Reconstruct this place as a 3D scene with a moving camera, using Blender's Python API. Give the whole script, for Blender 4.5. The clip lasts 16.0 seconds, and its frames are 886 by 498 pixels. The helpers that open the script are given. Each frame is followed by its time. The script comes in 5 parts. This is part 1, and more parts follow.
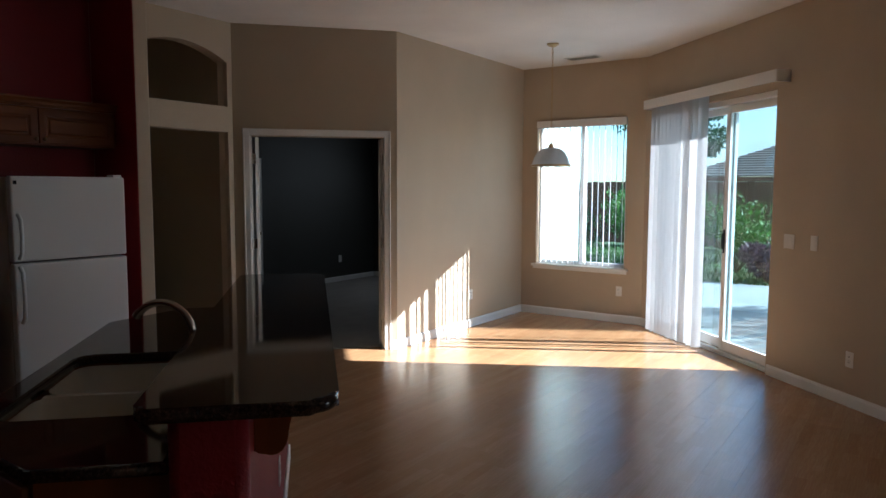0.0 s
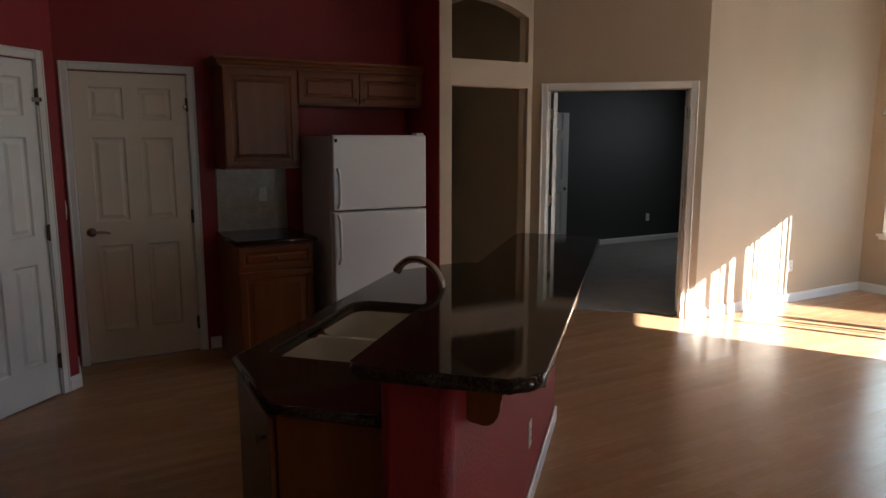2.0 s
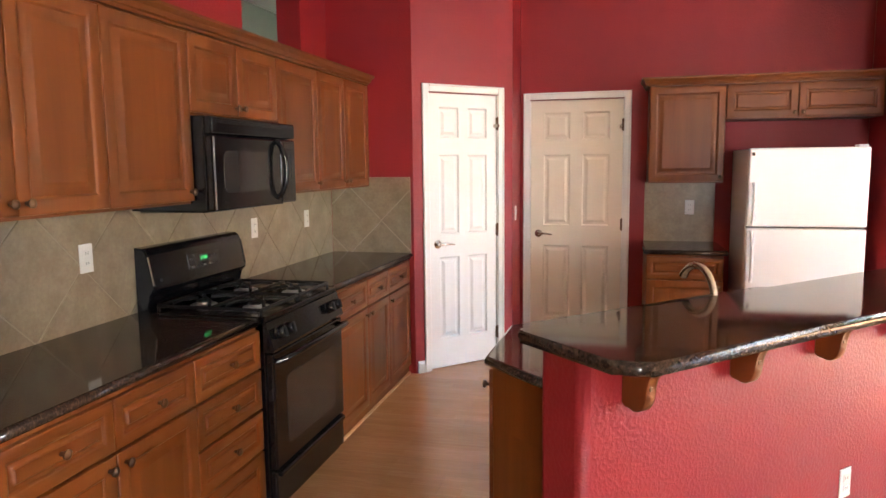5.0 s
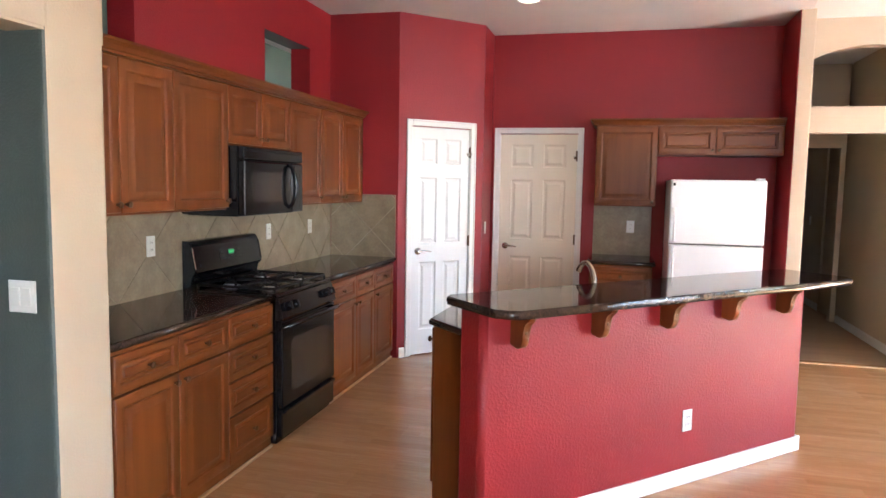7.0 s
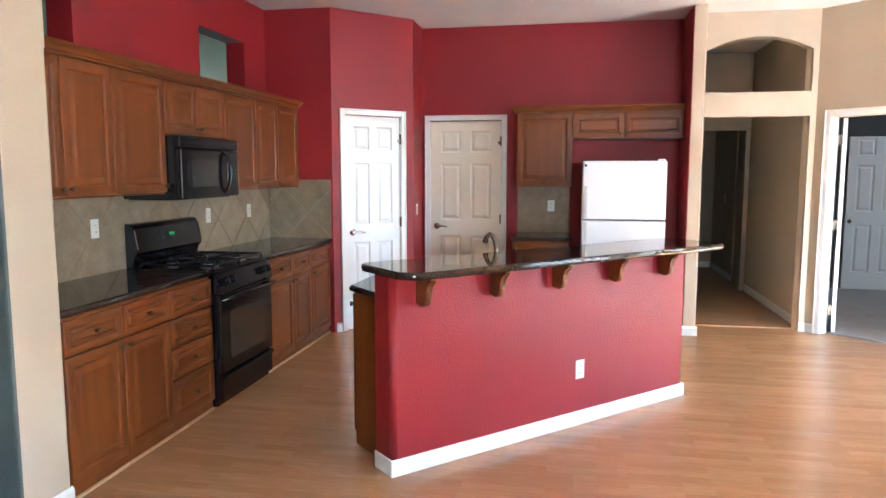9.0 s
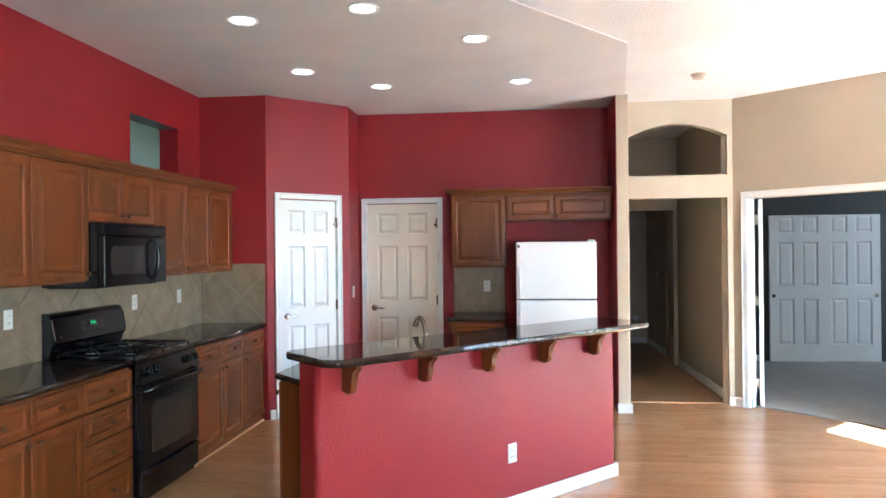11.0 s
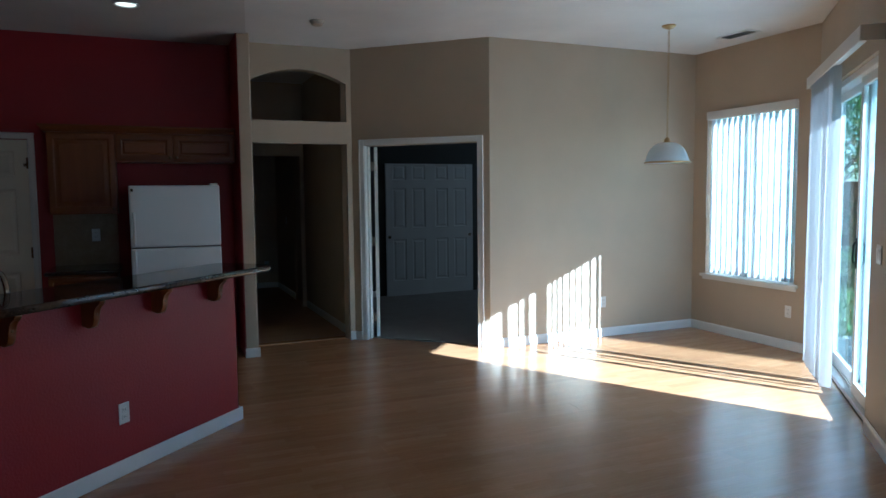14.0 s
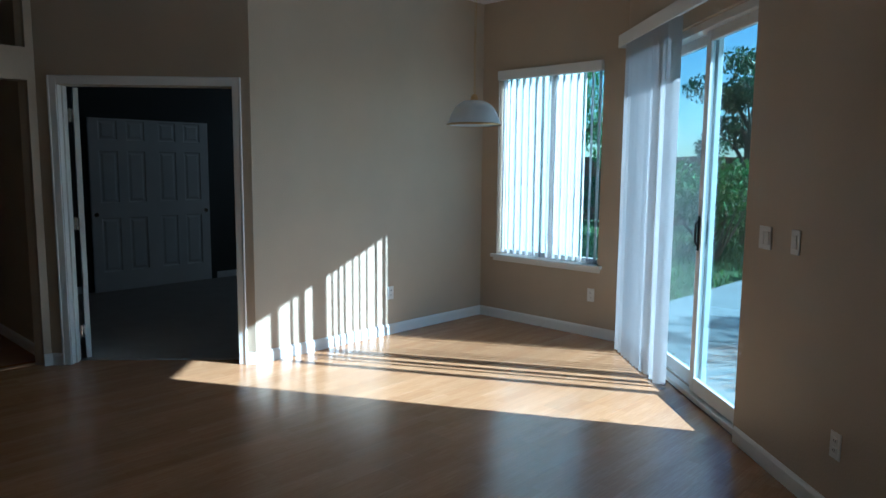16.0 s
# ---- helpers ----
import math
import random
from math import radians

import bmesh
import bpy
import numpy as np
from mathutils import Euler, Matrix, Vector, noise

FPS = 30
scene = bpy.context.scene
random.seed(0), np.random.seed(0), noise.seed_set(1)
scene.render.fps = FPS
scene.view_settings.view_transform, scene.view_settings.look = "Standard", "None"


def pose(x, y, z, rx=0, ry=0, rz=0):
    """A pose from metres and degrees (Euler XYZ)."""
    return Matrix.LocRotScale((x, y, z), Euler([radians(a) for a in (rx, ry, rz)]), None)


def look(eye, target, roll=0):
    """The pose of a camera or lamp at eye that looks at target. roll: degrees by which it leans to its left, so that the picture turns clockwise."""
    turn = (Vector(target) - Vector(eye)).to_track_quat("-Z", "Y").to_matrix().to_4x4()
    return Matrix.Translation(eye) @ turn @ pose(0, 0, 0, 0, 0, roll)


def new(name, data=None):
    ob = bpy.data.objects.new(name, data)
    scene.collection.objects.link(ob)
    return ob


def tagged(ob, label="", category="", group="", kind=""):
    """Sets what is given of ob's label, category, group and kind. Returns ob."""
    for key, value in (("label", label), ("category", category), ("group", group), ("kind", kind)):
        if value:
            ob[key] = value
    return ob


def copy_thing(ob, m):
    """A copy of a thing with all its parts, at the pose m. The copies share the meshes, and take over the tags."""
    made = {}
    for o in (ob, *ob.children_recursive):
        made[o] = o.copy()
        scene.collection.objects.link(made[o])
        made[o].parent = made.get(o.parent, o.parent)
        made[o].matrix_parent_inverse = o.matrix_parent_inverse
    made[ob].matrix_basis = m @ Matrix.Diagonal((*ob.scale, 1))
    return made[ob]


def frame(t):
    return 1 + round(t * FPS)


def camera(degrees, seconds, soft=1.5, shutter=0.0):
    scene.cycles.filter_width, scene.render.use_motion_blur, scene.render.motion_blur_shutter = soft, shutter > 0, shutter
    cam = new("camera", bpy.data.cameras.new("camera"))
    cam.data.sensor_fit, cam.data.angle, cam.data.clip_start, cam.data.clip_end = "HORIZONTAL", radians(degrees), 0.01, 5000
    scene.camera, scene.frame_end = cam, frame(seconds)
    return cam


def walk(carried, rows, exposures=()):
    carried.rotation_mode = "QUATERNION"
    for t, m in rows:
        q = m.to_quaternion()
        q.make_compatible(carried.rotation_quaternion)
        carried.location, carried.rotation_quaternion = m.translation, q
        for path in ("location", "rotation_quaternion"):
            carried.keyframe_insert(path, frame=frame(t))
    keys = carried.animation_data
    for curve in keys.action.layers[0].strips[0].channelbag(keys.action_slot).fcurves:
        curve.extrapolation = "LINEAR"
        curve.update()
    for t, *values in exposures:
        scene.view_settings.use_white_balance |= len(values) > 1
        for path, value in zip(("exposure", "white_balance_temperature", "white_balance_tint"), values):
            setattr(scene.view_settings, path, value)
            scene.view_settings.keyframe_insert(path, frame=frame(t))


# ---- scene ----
cam = camera(65.1, 16.0)

PATH = [
    (0, (0.197, -0.035, 1.565), (1.841, 1.091, 1.389), 0.2),
    (0.5, (0.201, 0.032, 1.553), (1.722, 1.315, 1.35), 1.0),
    (1, (0.26, 0.022, 1.556), (1.651, 1.44, 1.323), -0.2),
    (1.5, (0.361, -0.061, 1.554), (1.59, 1.497, 1.305), -0.4),
    (2, (0.473, -0.094, 1.592), (1.445, 1.627, 1.282), -0.0),
    (2.5, (0.637, -0.07, 1.578), (1.384, 1.751, 1.224), -0.2),
    (3, (0.74, -0.017, 1.579), (1.303, 1.882, 1.296), 0.8),
    (3.5, (0.89, -0.023, 1.59), (1.224, 1.934, 1.351), -0.7),
    (4, (1.109, -0.163, 1.566), (0.917, 1.814, 1.327), 1.6),
    (4.5, (1.231, -0.316, 1.544), (0.767, 1.61, 1.269), -0.5),
    (5, (1.33, -0.567, 1.544), (0.847, 1.358, 1.301), -0.6),
    (7.5, (1.925, -1.756, 1.562), (1.454, 0.178, 1.372), 1.7),
    (8, (2.05, -1.921, 1.529), (1.599, 0.017, 1.321), 2.2),
    (8.2, (2.067, -1.948, 1.526), (1.627, -0.015, 1.264), 1.4),
    (10.3, (2.171, -1.961, 1.579), (1.903, 0.02, 1.52), -0.7),
    (10.5, (2.189, -1.967, 1.591), (1.931, 0.016, 1.561), -1.0),
    (11, (2.214, -1.96, 1.565), (1.998, 0.028, 1.567), -0.6),
    (11.5, (2.254, -1.983, 1.578), (2.317, 0.015, 1.511), 0.1),
    (12, (2.276, -1.977, 1.568), (2.639, -0.013, 1.469), 0.2),
    (12.5, (2.308, -1.978, 1.575), (2.912, -0.075, 1.455), -0.3),
    (13, (2.324, -1.976, 1.566), (3.093, -0.135, 1.429), -0.2),
    (13.5, (2.314, -1.953, 1.548), (3.125, -0.131, 1.4), -0.7),
    (14, (2.321, -1.931, 1.536), (3.103, -0.098, 1.376), -0.6),
    (14.5, (2.337, -1.776, 1.537), (3.113, 0.058, 1.351), 0.7),
    (15, (2.392, -1.398, 1.558), (3.381, 0.325, 1.333), -0.7),
    (15.5, (2.568, -0.942, 1.519), (3.822, 0.597, 1.275), 0.2),
    (16, (2.723, -0.42, 1.493), (4.151, 0.959, 1.252), 0.5),
]

# exposure of the carried camera: it opens up on the kitchen and closes on the window
EXPO = [(0.0, 2.28, 5200, 7), (1.5, 2.25, 5150, 6), (1.9, 2.72, 5500, 9), (2.5, 4.43, 6000, 14), (3.5, 5.45, 6100, 17), (4.5, 5.75, 6120, 18), (5.0, 6.00, 5980, 16), (7.5, 6.00, 5200, 11), (8.2, 6.00, 5150, 10), (10.5, 5.90, 4750, 3),
        (11.0, 5.90, 4750, 2), (11.5, 5.45, 4500, -2), (12.0, 4.70, 4350, -3), (12.5, 3.80, 4300, -3), (13.0, 2.95, 4300, -3), (13.5, 2.65, 4300, -3), (14.5, 2.40, 4250, -4), (15.0, 2.25, 4340, -4), (16.0, 1.68, 4280, -5)]
walk(cam, [(t, look(eye, target, roll)) for t, eye, target, roll in PATH], EXPO)

# ---------------------------------------------------------------- light
SUN_H = Vector((0.49, -0.872, 0.585)).normalized()      # towards the sun
world = bpy.data.worlds.new("world")
scene.world = world
world.use_nodes = True
wn = world.node_tree.nodes
wl = world.node_tree.links
sky = wn.new("ShaderNodeTexSky")
sky.sky_type = "NISHITA"
sky.sun_disc = False
sky.sun_elevation = math.asin(SUN_H.z)
sky.sun_rotation = math.atan2(SUN_H.x, SUN_H.y)
sky.air_density = 1.0
sky.dust_density = 0.4
tc = wn.new("ShaderNodeTexCoord")
cl = wn.new("ShaderNodeTexNoise")
cl.inputs["Scale"].default_value = 3.2
cl.inputs["Detail"].default_value = 7
cl.inputs["Roughness"].default_value = 0.62
mp = wn.new("ShaderNodeMapping")
mp.inputs["Scale"].default_value = (1, 1, 2.6)
wl.new(tc.outputs["Generated"], mp.inputs["Vector"])
wl.new(mp.outputs["Vector"], cl.inputs["Vector"])
cr = wn.new("ShaderNodeValToRGB")
cr.color_ramp.elements[0].position, cr.color_ramp.elements[1].position = 0.53, 0.68
wl.new(cl.outputs["Fac"], cr.inputs["Fac"])
cm = wn.new("ShaderNodeMixRGB")
cm.inputs["Color2"].default_value = (4.2, 4.4, 4.7, 1)
wl.new(cr.outputs["Color"], cm.inputs["Fac"])
wl.new(sky.outputs["Color"], cm.inputs["Color1"])
wl.new(cm.outputs["Color"], wn["Background"].inputs["Color"])
wn["Background"].inputs["Strength"].default_value = 0.07

sun = new("sun", bpy.data.lights.new("sun", "SUN"))
sun.data.energy, sun.data.angle, sun.data.color = 5.0, radians(0.53), (1.0, 0.955, 0.88)
sun.matrix_world = look((20, -30, 20), Vector((20, -30, 20)) - SUN_H)


def area(name, eye, target, w, h, power, color):
    d = bpy.data.lights.new(name, "AREA")
    d.shape, d.size, d.size_y, d.energy, d.color = "RECTANGLE", w, h, power, color
    ob = new(name, d)
    ob.matrix_world = look(eye, target)
    return ob


# sky light at the patio door; the side and bedroom lamps are added fill
# added lamp at an unseen opening, brightens the kitchen fronts
area("fill_at_unseen_window", (4.28, -4.3, 1.5), (0.9, 0.6, 1.4), 1.8, 1.9, 1.75, (0.93, 0.965, 1.0))
area("sky_in_patio_door", (6.975, 1.68, 1.25), (3.4, 5.0, 1.25), 1.8, 2.1, 1.6, (0.97, 0.98, 1.0))


# added lamp inside the closed east wall, brightens carpet and closet
area("fill_bedroom", (9.4, 6.0, 1.6), (6, 6.2, 0.6), 1.4, 1.3, 1.6, (1.0, 0.96, 0.90))


# ---------------------------------------------------------------- materials
def mat(name, color, rough=0.5, metal=0.0, spec=0.5, coat=0.0):
    m = bpy.data.materials.new(name)
    m.use_nodes = True
    b = m.node_tree.nodes["Principled BSDF"]
    b.inputs["Base Color"].default_value = (*color, 1)
    b.inputs["Roughness"].default_value = rough
    b.inputs["Metallic"].default_value = metal
    b.inputs["Specular IOR Level"].default_value = spec
    b.inputs["Coat Weight"].default_value = coat
    return m


def node(m, kind, **kw):
    n = m.node_tree.nodes.new(kind)
    for k, v in kw.items():
        n.inputs[k].default_value = v
    return n


def wire(m, a, b):
    m.node_tree.links.new(a, b)


def bsdf(m):
    return m.node_tree.nodes["Principled BSDF"]


def coords(m, scale=(1, 1, 1), space="Object", turn=0.0):
    t = node(m, "ShaderNodeTexCoord")
    p = node(m, "ShaderNodeMapping", Scale=scale, Rotation=(0, 0, radians(turn)))
    wire(m, t.outputs[space], p.inputs["Vector"])
    return p.outputs["Vector"]


def noise_tex(m, vec, scale, detail=4.0, rough=0.55):
    n = node(m, "ShaderNodeTexNoise", Scale=scale, Detail=detail, Roughness=rough)
    wire(m, vec, n.inputs["Vector"])
    return n.outputs["Fac"]


def ramp(m, fac, stops):
    r = node(m, "ShaderNodeValToRGB")
    e = r.color_ramp.elements
    while len(e) < len(stops):
        e.new(0.5)
    for el, (pos, col) in zip(e, stops):
        el.position, el.color = pos, (*col, 1)
    wire(m, fac, r.inputs["Fac"])
    return r.outputs["Color"]


def mix(m, fac, a, b, mode="MIX"):
    n = m.node_tree.nodes.new("ShaderNodeMixRGB")
    n.blend_type = mode
    for sock, v in ((n.inputs["Fac"], fac), (n.inputs["Color1"], a), (n.inputs["Color2"], b)):
        if isinstance(v, (int, float)):
            sock.default_value = v
        elif isinstance(v, tuple):
            sock.default_value = (*v, 1)
        else:
            wire(m, v, sock)
    return n.outputs["Color"]


def bump(m, height, strength, distance=0.01):
    n = node(m, "ShaderNodeBump", Strength=strength, Distance=distance)
    wire(m, height, n.inputs["Height"])
    wire(m, n.outputs["Normal"], bsdf(m).inputs["Normal"])


def shade(c, k):
    return tuple(min(1.0, v * k) for v in c)


def paint(name, color, rough=0.55, tex=0.25, grain=95.0, dist=0.004):
    """Rolled wall paint over a sprayed orange-peel texture."""
    m = mat(name, color, rough)
    v = coords(m)
    big = noise_tex(m, v, 1.3, 3)
    col = ramp(m, big, [(0.3, shade(color, 0.93)), (0.7, shade(color, 1.05))])
    wire(m, col, bsdf(m).inputs["Base Color"])
    blob = noise_tex(m, v, grain, 2, 0.5)
    soft = ramp(m, blob, [(0.42, (0, 0, 0)), (0.62, (1, 1, 1))])
    bump(m, soft, tex, dist)
    return m


def speckle_stone(name, dark, mid, light):
    m = mat(name, dark, 0.055, 0, 0.45)
    v = coords(m)
    a = noise_tex(m, v, 120, 3, 0.7)
    b = noise_tex(m, v, 34, 4, 0.65)
    c1 = ramp(m, a, [(0.38, dark), (0.52, mid), (0.68, light)])
    c2 = ramp(m, b, [(0.35, shade(dark, 0.7)), (0.65, mid)])
    wire(m, mix(m, 0.5, c1, c2), bsdf(m).inputs["Base Color"])
    return m


def wood(name, c0, c1, c2, rough=0.33, along="z", scale=1.0):
    m = mat(name, c1, rough, 0, 0.5)
    s = {"x": (0.06, 1, 1), "y": (1, 0.06, 1), "z": (1, 1, 0.06)}[along]
    v = coords(m, tuple(k * scale for k in s))
    info = node(m, "ShaderNodeObjectInfo")
    add = m.node_tree.nodes.new("ShaderNodeVectorMath")
    add.operation = "ADD"
    sc = m.node_tree.nodes.new("ShaderNodeVectorMath")
    sc.operation = "SCALE"
    sc.inputs[0].default_value = (31, 17, 23)
    wire(m, info.outputs["Random"], sc.inputs["Scale"])
    wire(m, v, add.inputs[0])
    wire(m, sc.outputs["Vector"], add.inputs[1])
    w = add.outputs["Vector"]
    fine = noise_tex(m, w, 130, 5, 0.7)
    broad = noise_tex(m, w, 14, 4, 0.6)
    col = ramp(m, broad, [(0.28, c0), (0.5, c1), (0.75, c2)])
    col = mix(m, ramp(m, fine, [(0.4, (0.05, 0.05, 0.05)), (0.62, (0, 0, 0))]), col, shade(c0, 0.7))
    tone = ramp(m, info.outputs["Random"], [(0.0, (0.88, 0.88, 0.88)), (1.0, (1.08, 1.06, 1.04))])
    wire(m, mix(m, 1.0, col, tone, "MULTIPLY"), bsdf(m).inputs["Base Color"])
    bump(m, fine, 0.06, 0.002)
    bsdf(m).inputs["Specular IOR Level"].default_value = 0.38
    return m


RED = paint("red wall paint", (0.265, 0.0135, 0.0175), 0.46, 0.2, 76, 0.004)
bsdf(RED).inputs["Specular IOR Level"].default_value = 0.42
BEIGE = paint("beige wall paint", (0.49, 0.395, 0.28), 0.55, 0.13)
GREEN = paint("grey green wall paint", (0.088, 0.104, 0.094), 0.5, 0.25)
# darker than GREEN: the bedroom's dimness is mixed into this wall colour
BEDP = paint("dimmed bedroom paint", (0.052, 0.053, 0.048), 0.5, 0.25)
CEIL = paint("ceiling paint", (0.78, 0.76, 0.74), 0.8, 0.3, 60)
# CEIL in a slightly darker tone, for the kitchen's outline only
CEIL_K = paint("kitchen ceiling darker tone", (0.66, 0.63, 0.60), 0.8, 0.3, 60)
TRIM = paint("white trim enamel", (0.80, 0.79, 0.76), 0.32, 0.05, 30)
DOORW = paint("door enamel", (0.80, 0.725, 0.60), 0.34, 0.06, 40)
DOORB = paint("white door enamel", (0.80, 0.80, 0.78), 0.34, 0.06, 40)
CAB = wood("stained maple", (0.135, 0.036, 0.0055), (0.165, 0.046, 0.0072), (0.195, 0.058, 0.0096), 0.36)
CAB_H = wood("stained maple across", (0.135, 0.036, 0.0055), (0.165, 0.046, 0.0072), (0.195, 0.058, 0.0096), 0.36, "y")
CAB_X = wood("stained maple along", (0.135, 0.036, 0.0055), (0.165, 0.046, 0.0072), (0.195, 0.058, 0.0096), 0.36, "x")
OAK = wood("pale quarter round", (0.45, 0.26, 0.13), (0.55, 0.34, 0.18), (0.62, 0.40, 0.22), 0.4, "y")
GRANITE = speckle_stone("dark brown granite", (0.015, 0.010, 0.008), (0.042, 0.025, 0.018), (0.125, 0.072, 0.052))
BLACK = mat("black appliance enamel", (0.005, 0.005, 0.006), 0.17, 0, 0.4)
BLACKM = mat("matt black iron", (0.007, 0.007, 0.007), 0.42, 0, 0.3)
BGLASS = mat("dark oven glass", (0.010, 0.010, 0.011), 0.04)
# brown base colour paints in the cabinets mirrored by the oven window
OVENG = mat("oven glass with reflection tone", (0.045, 0.036, 0.028), 0.06)
GREYG = mat("grey microwave screen", (0.035, 0.032, 0.030), 0.12)
WHITEP = mat("white appliance enamel", (0.78, 0.78, 0.79), 0.28)
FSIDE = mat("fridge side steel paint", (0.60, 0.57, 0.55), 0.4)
GASK = mat("grey gasket", (0.16, 0.15, 0.15), 0.6)
PLATE = mat("white plastic", (0.78, 0.77, 0.74), 0.35)
AGED = mat("yellowed plastic", (0.50, 0.44, 0.36), 0.45)
SLOT = mat("dark slot", (0.03, 0.03, 0.03), 0.5)
STEEL = mat("brushed nickel", (0.46, 0.40, 0.33), 0.26, 1.0)
CHROME = mat("chrome", (0.72, 0.71, 0.69), 0.1, 1.0)
BRONZE = mat("dark bronze", (0.14, 0.085, 0.05), 0.35, 0.85)
SINKM = mat("bisque sink enamel", (0.74, 0.69, 0.58), 0.22)
BRASS = mat("antique brass", (0.48, 0.33, 0.15), 0.32, 1.0)
ALUM = mat("white aluminium frame", (0.74, 0.74, 0.72), 0.4)
BURN = mat("burner cap", (0.42, 0.41, 0.39), 0.4, 0.5)


def add_bump(m, scale, strength, dist=0.001):
    v = coords(m)
    bump(m, noise_tex(m, v, scale, 3), strength, dist)


add_bump(WHITEP, 240, 0.25)
add_bump(FSIDE, 240, 0.25)
add_bump(BLACK, 60, 0.03)

LED = mat("green clock digits", (0.02, 0.1, 0.03), 0.4)
bsdf(LED).inputs["Emission Color"].default_value = (0.1, 1.0, 0.2, 1)
bsdf(LED).inputs["Emission Strength"].default_value = 0.035
BULB = mat("lit lamp face", (0.9, 0.85, 0.75), 0.5)
bsdf(BULB).inputs["Emission Color"].default_value = (1.0, 0.84, 0.58, 1)
bsdf(BULB).inputs["Emission Strength"].default_value = 0.3

# glass of windows and doors
GLASS = bpy.data.materials.new("window glass")
GLASS.use_nodes = True
gn = GLASS.node_tree
gn.nodes.remove(gn.nodes["Principled BSDF"])
gt, gg, gm = gn.nodes.new("ShaderNodeBsdfTransparent"), gn.nodes.new("ShaderNodeBsdfGlossy"), gn.nodes.new("ShaderNodeMixShader")
gt.inputs["Color"].default_value = (0.76, 0.87, 0.89, 1)
gg.inputs["Roughness"].default_value = 0.01
gf = gn.nodes.new("ShaderNodeLayerWeight")
gf.inputs["Blend"].default_value = 0.12
gn.links.new(gf.outputs["Facing"], gm.inputs["Fac"])
gn.links.new(gt.outputs["BSDF"], gm.inputs[1])
gn.links.new(gg.outputs["BSDF"], gm.inputs[2])
gn.links.new(gm.outputs["Shader"], gn.nodes["Material Output"].inputs["Surface"])


def translucent(name, color, through_part, rough=0.4):
    """Thin stuff that light shines through: vinyl slats, frosted glass, leaves."""
    m = mat(name, color, rough)
    t = m.node_tree.nodes.new("ShaderNodeBsdfTranslucent")
    t.inputs["Color"].default_value = (*color, 1)
    x = m.node_tree.nodes.new("ShaderNodeMixShader")
    x.inputs["Fac"].default_value = through_part
    wire(m, bsdf(m).outputs["BSDF"], x.inputs[1])
    wire(m, t.outputs["BSDF"], x.inputs[2])
    wire(m, x.outputs["Shader"], m.node_tree.nodes["Material Output"].inputs["Surface"])
    return m


VINYL = translucent("white vinyl slat", (0.70, 0.69, 0.68), 0.12)
FROST = translucent("frosted glass shade", (0.70, 0.71, 0.71), 0.5, 0.12)
LEAF = translucent("leaves", (0.075, 0.15, 0.022), 0.35, 0.5)
LEAF2 = translucent("dark leaves", (0.035, 0.075, 0.022), 0.25, 0.5)
FLOWER = translucent("purple leaves", (0.10, 0.055, 0.075), 0.3, 0.5)
for lm, lc in ((LEAF, (0.075, 0.15, 0.022)), (LEAF2, (0.035, 0.075, 0.022)), (FLOWER, (0.10, 0.055, 0.075))):
    gi = node(lm, "ShaderNodeNewGeometry")
    lcol = ramp(lm, gi.outputs["Random Per Island"], [(0.0, shade(lc, 0.55)), (0.6, lc), (1.0, shade(lc, 1.9))])
    wire(lm, lcol, bsdf(lm).inputs["Base Color"])

# laminate boards: three strips of beech to a board
LAM = mat("beech laminate", (0.42, 0.22, 0.10), 0.2)
lv = node(LAM, "ShaderNodeTexCoord")
li = node(LAM, "ShaderNodeObjectInfo")
lg = node(LAM, "ShaderNodeNewGeometry")
lsep = node(LAM, "ShaderNodeSeparateXYZ")
wire(LAM, lg.outputs["Position"], lsep.inputs["Vector"])
brick = node(LAM, "ShaderNodeTexBrick", Scale=1.0)
brick.inputs["Brick Width"].default_value = 0.40
brick.inputs["Row Height"].default_value = 0.0633
brick.inputs["Mortar Size"].default_value = 0.0004
brick.inputs["Color1"].default_value = (0.0, 0.0, 0.0, 1)
brick.inputs["Color2"].default_value = (1, 1, 1, 1)
brick.inputs["Mortar"].default_value = (0.3, 0.3, 0.3, 1)
brick.offset, brick.offset_frequency = 0.37, 2
wire(LAM, lg.outputs["Position"], brick.inputs["Vector"])
strip = ramp(LAM, brick.outputs["Color"], [(0.0, (0.44, 0.240, 0.108)), (0.5, (0.49, 0.278, 0.128)), (1.0, (0.53, 0.312, 0.150))])
lmap = node(LAM, "ShaderNodeMapping", Scale=(0.07, 1, 1))
wire(LAM, lg.outputs["Position"], lmap.inputs["Vector"])
grain = noise_tex(LAM, lmap.outputs["Vector"], 120, 5, 0.7)
broad = noise_tex(LAM, lmap.outputs["Vector"], 18, 4, 0.6)
lcol = mix(LAM, ramp(LAM, grain, [(0.42, (0.35, 0.35, 0.35)), (0.62, (0, 0, 0))]), strip, (0.30, 0.14, 0.06))
lcol = mix(LAM, ramp(LAM, broad, [(0.35, (0.25, 0.25, 0.25)), (0.65, (0, 0, 0))]), lcol, (0.34, 0.165, 0.07))
ltone = ramp(LAM, li.outputs["Random"], [(0.0, (0.92, 0.92, 0.92)), (1.0, (1.07, 1.06, 1.05))])
wire(LAM, mix(LAM, 1.0, lcol, ltone, "MULTIPLY"), bsdf(LAM).inputs["Base Color"])
bsdf(LAM).inputs["Roughness"].default_value = 0.25
bump(LAM, grain, 0.03, 0.001)
bsdf(LAM).inputs["Specular IOR Level"].default_value = 0.55

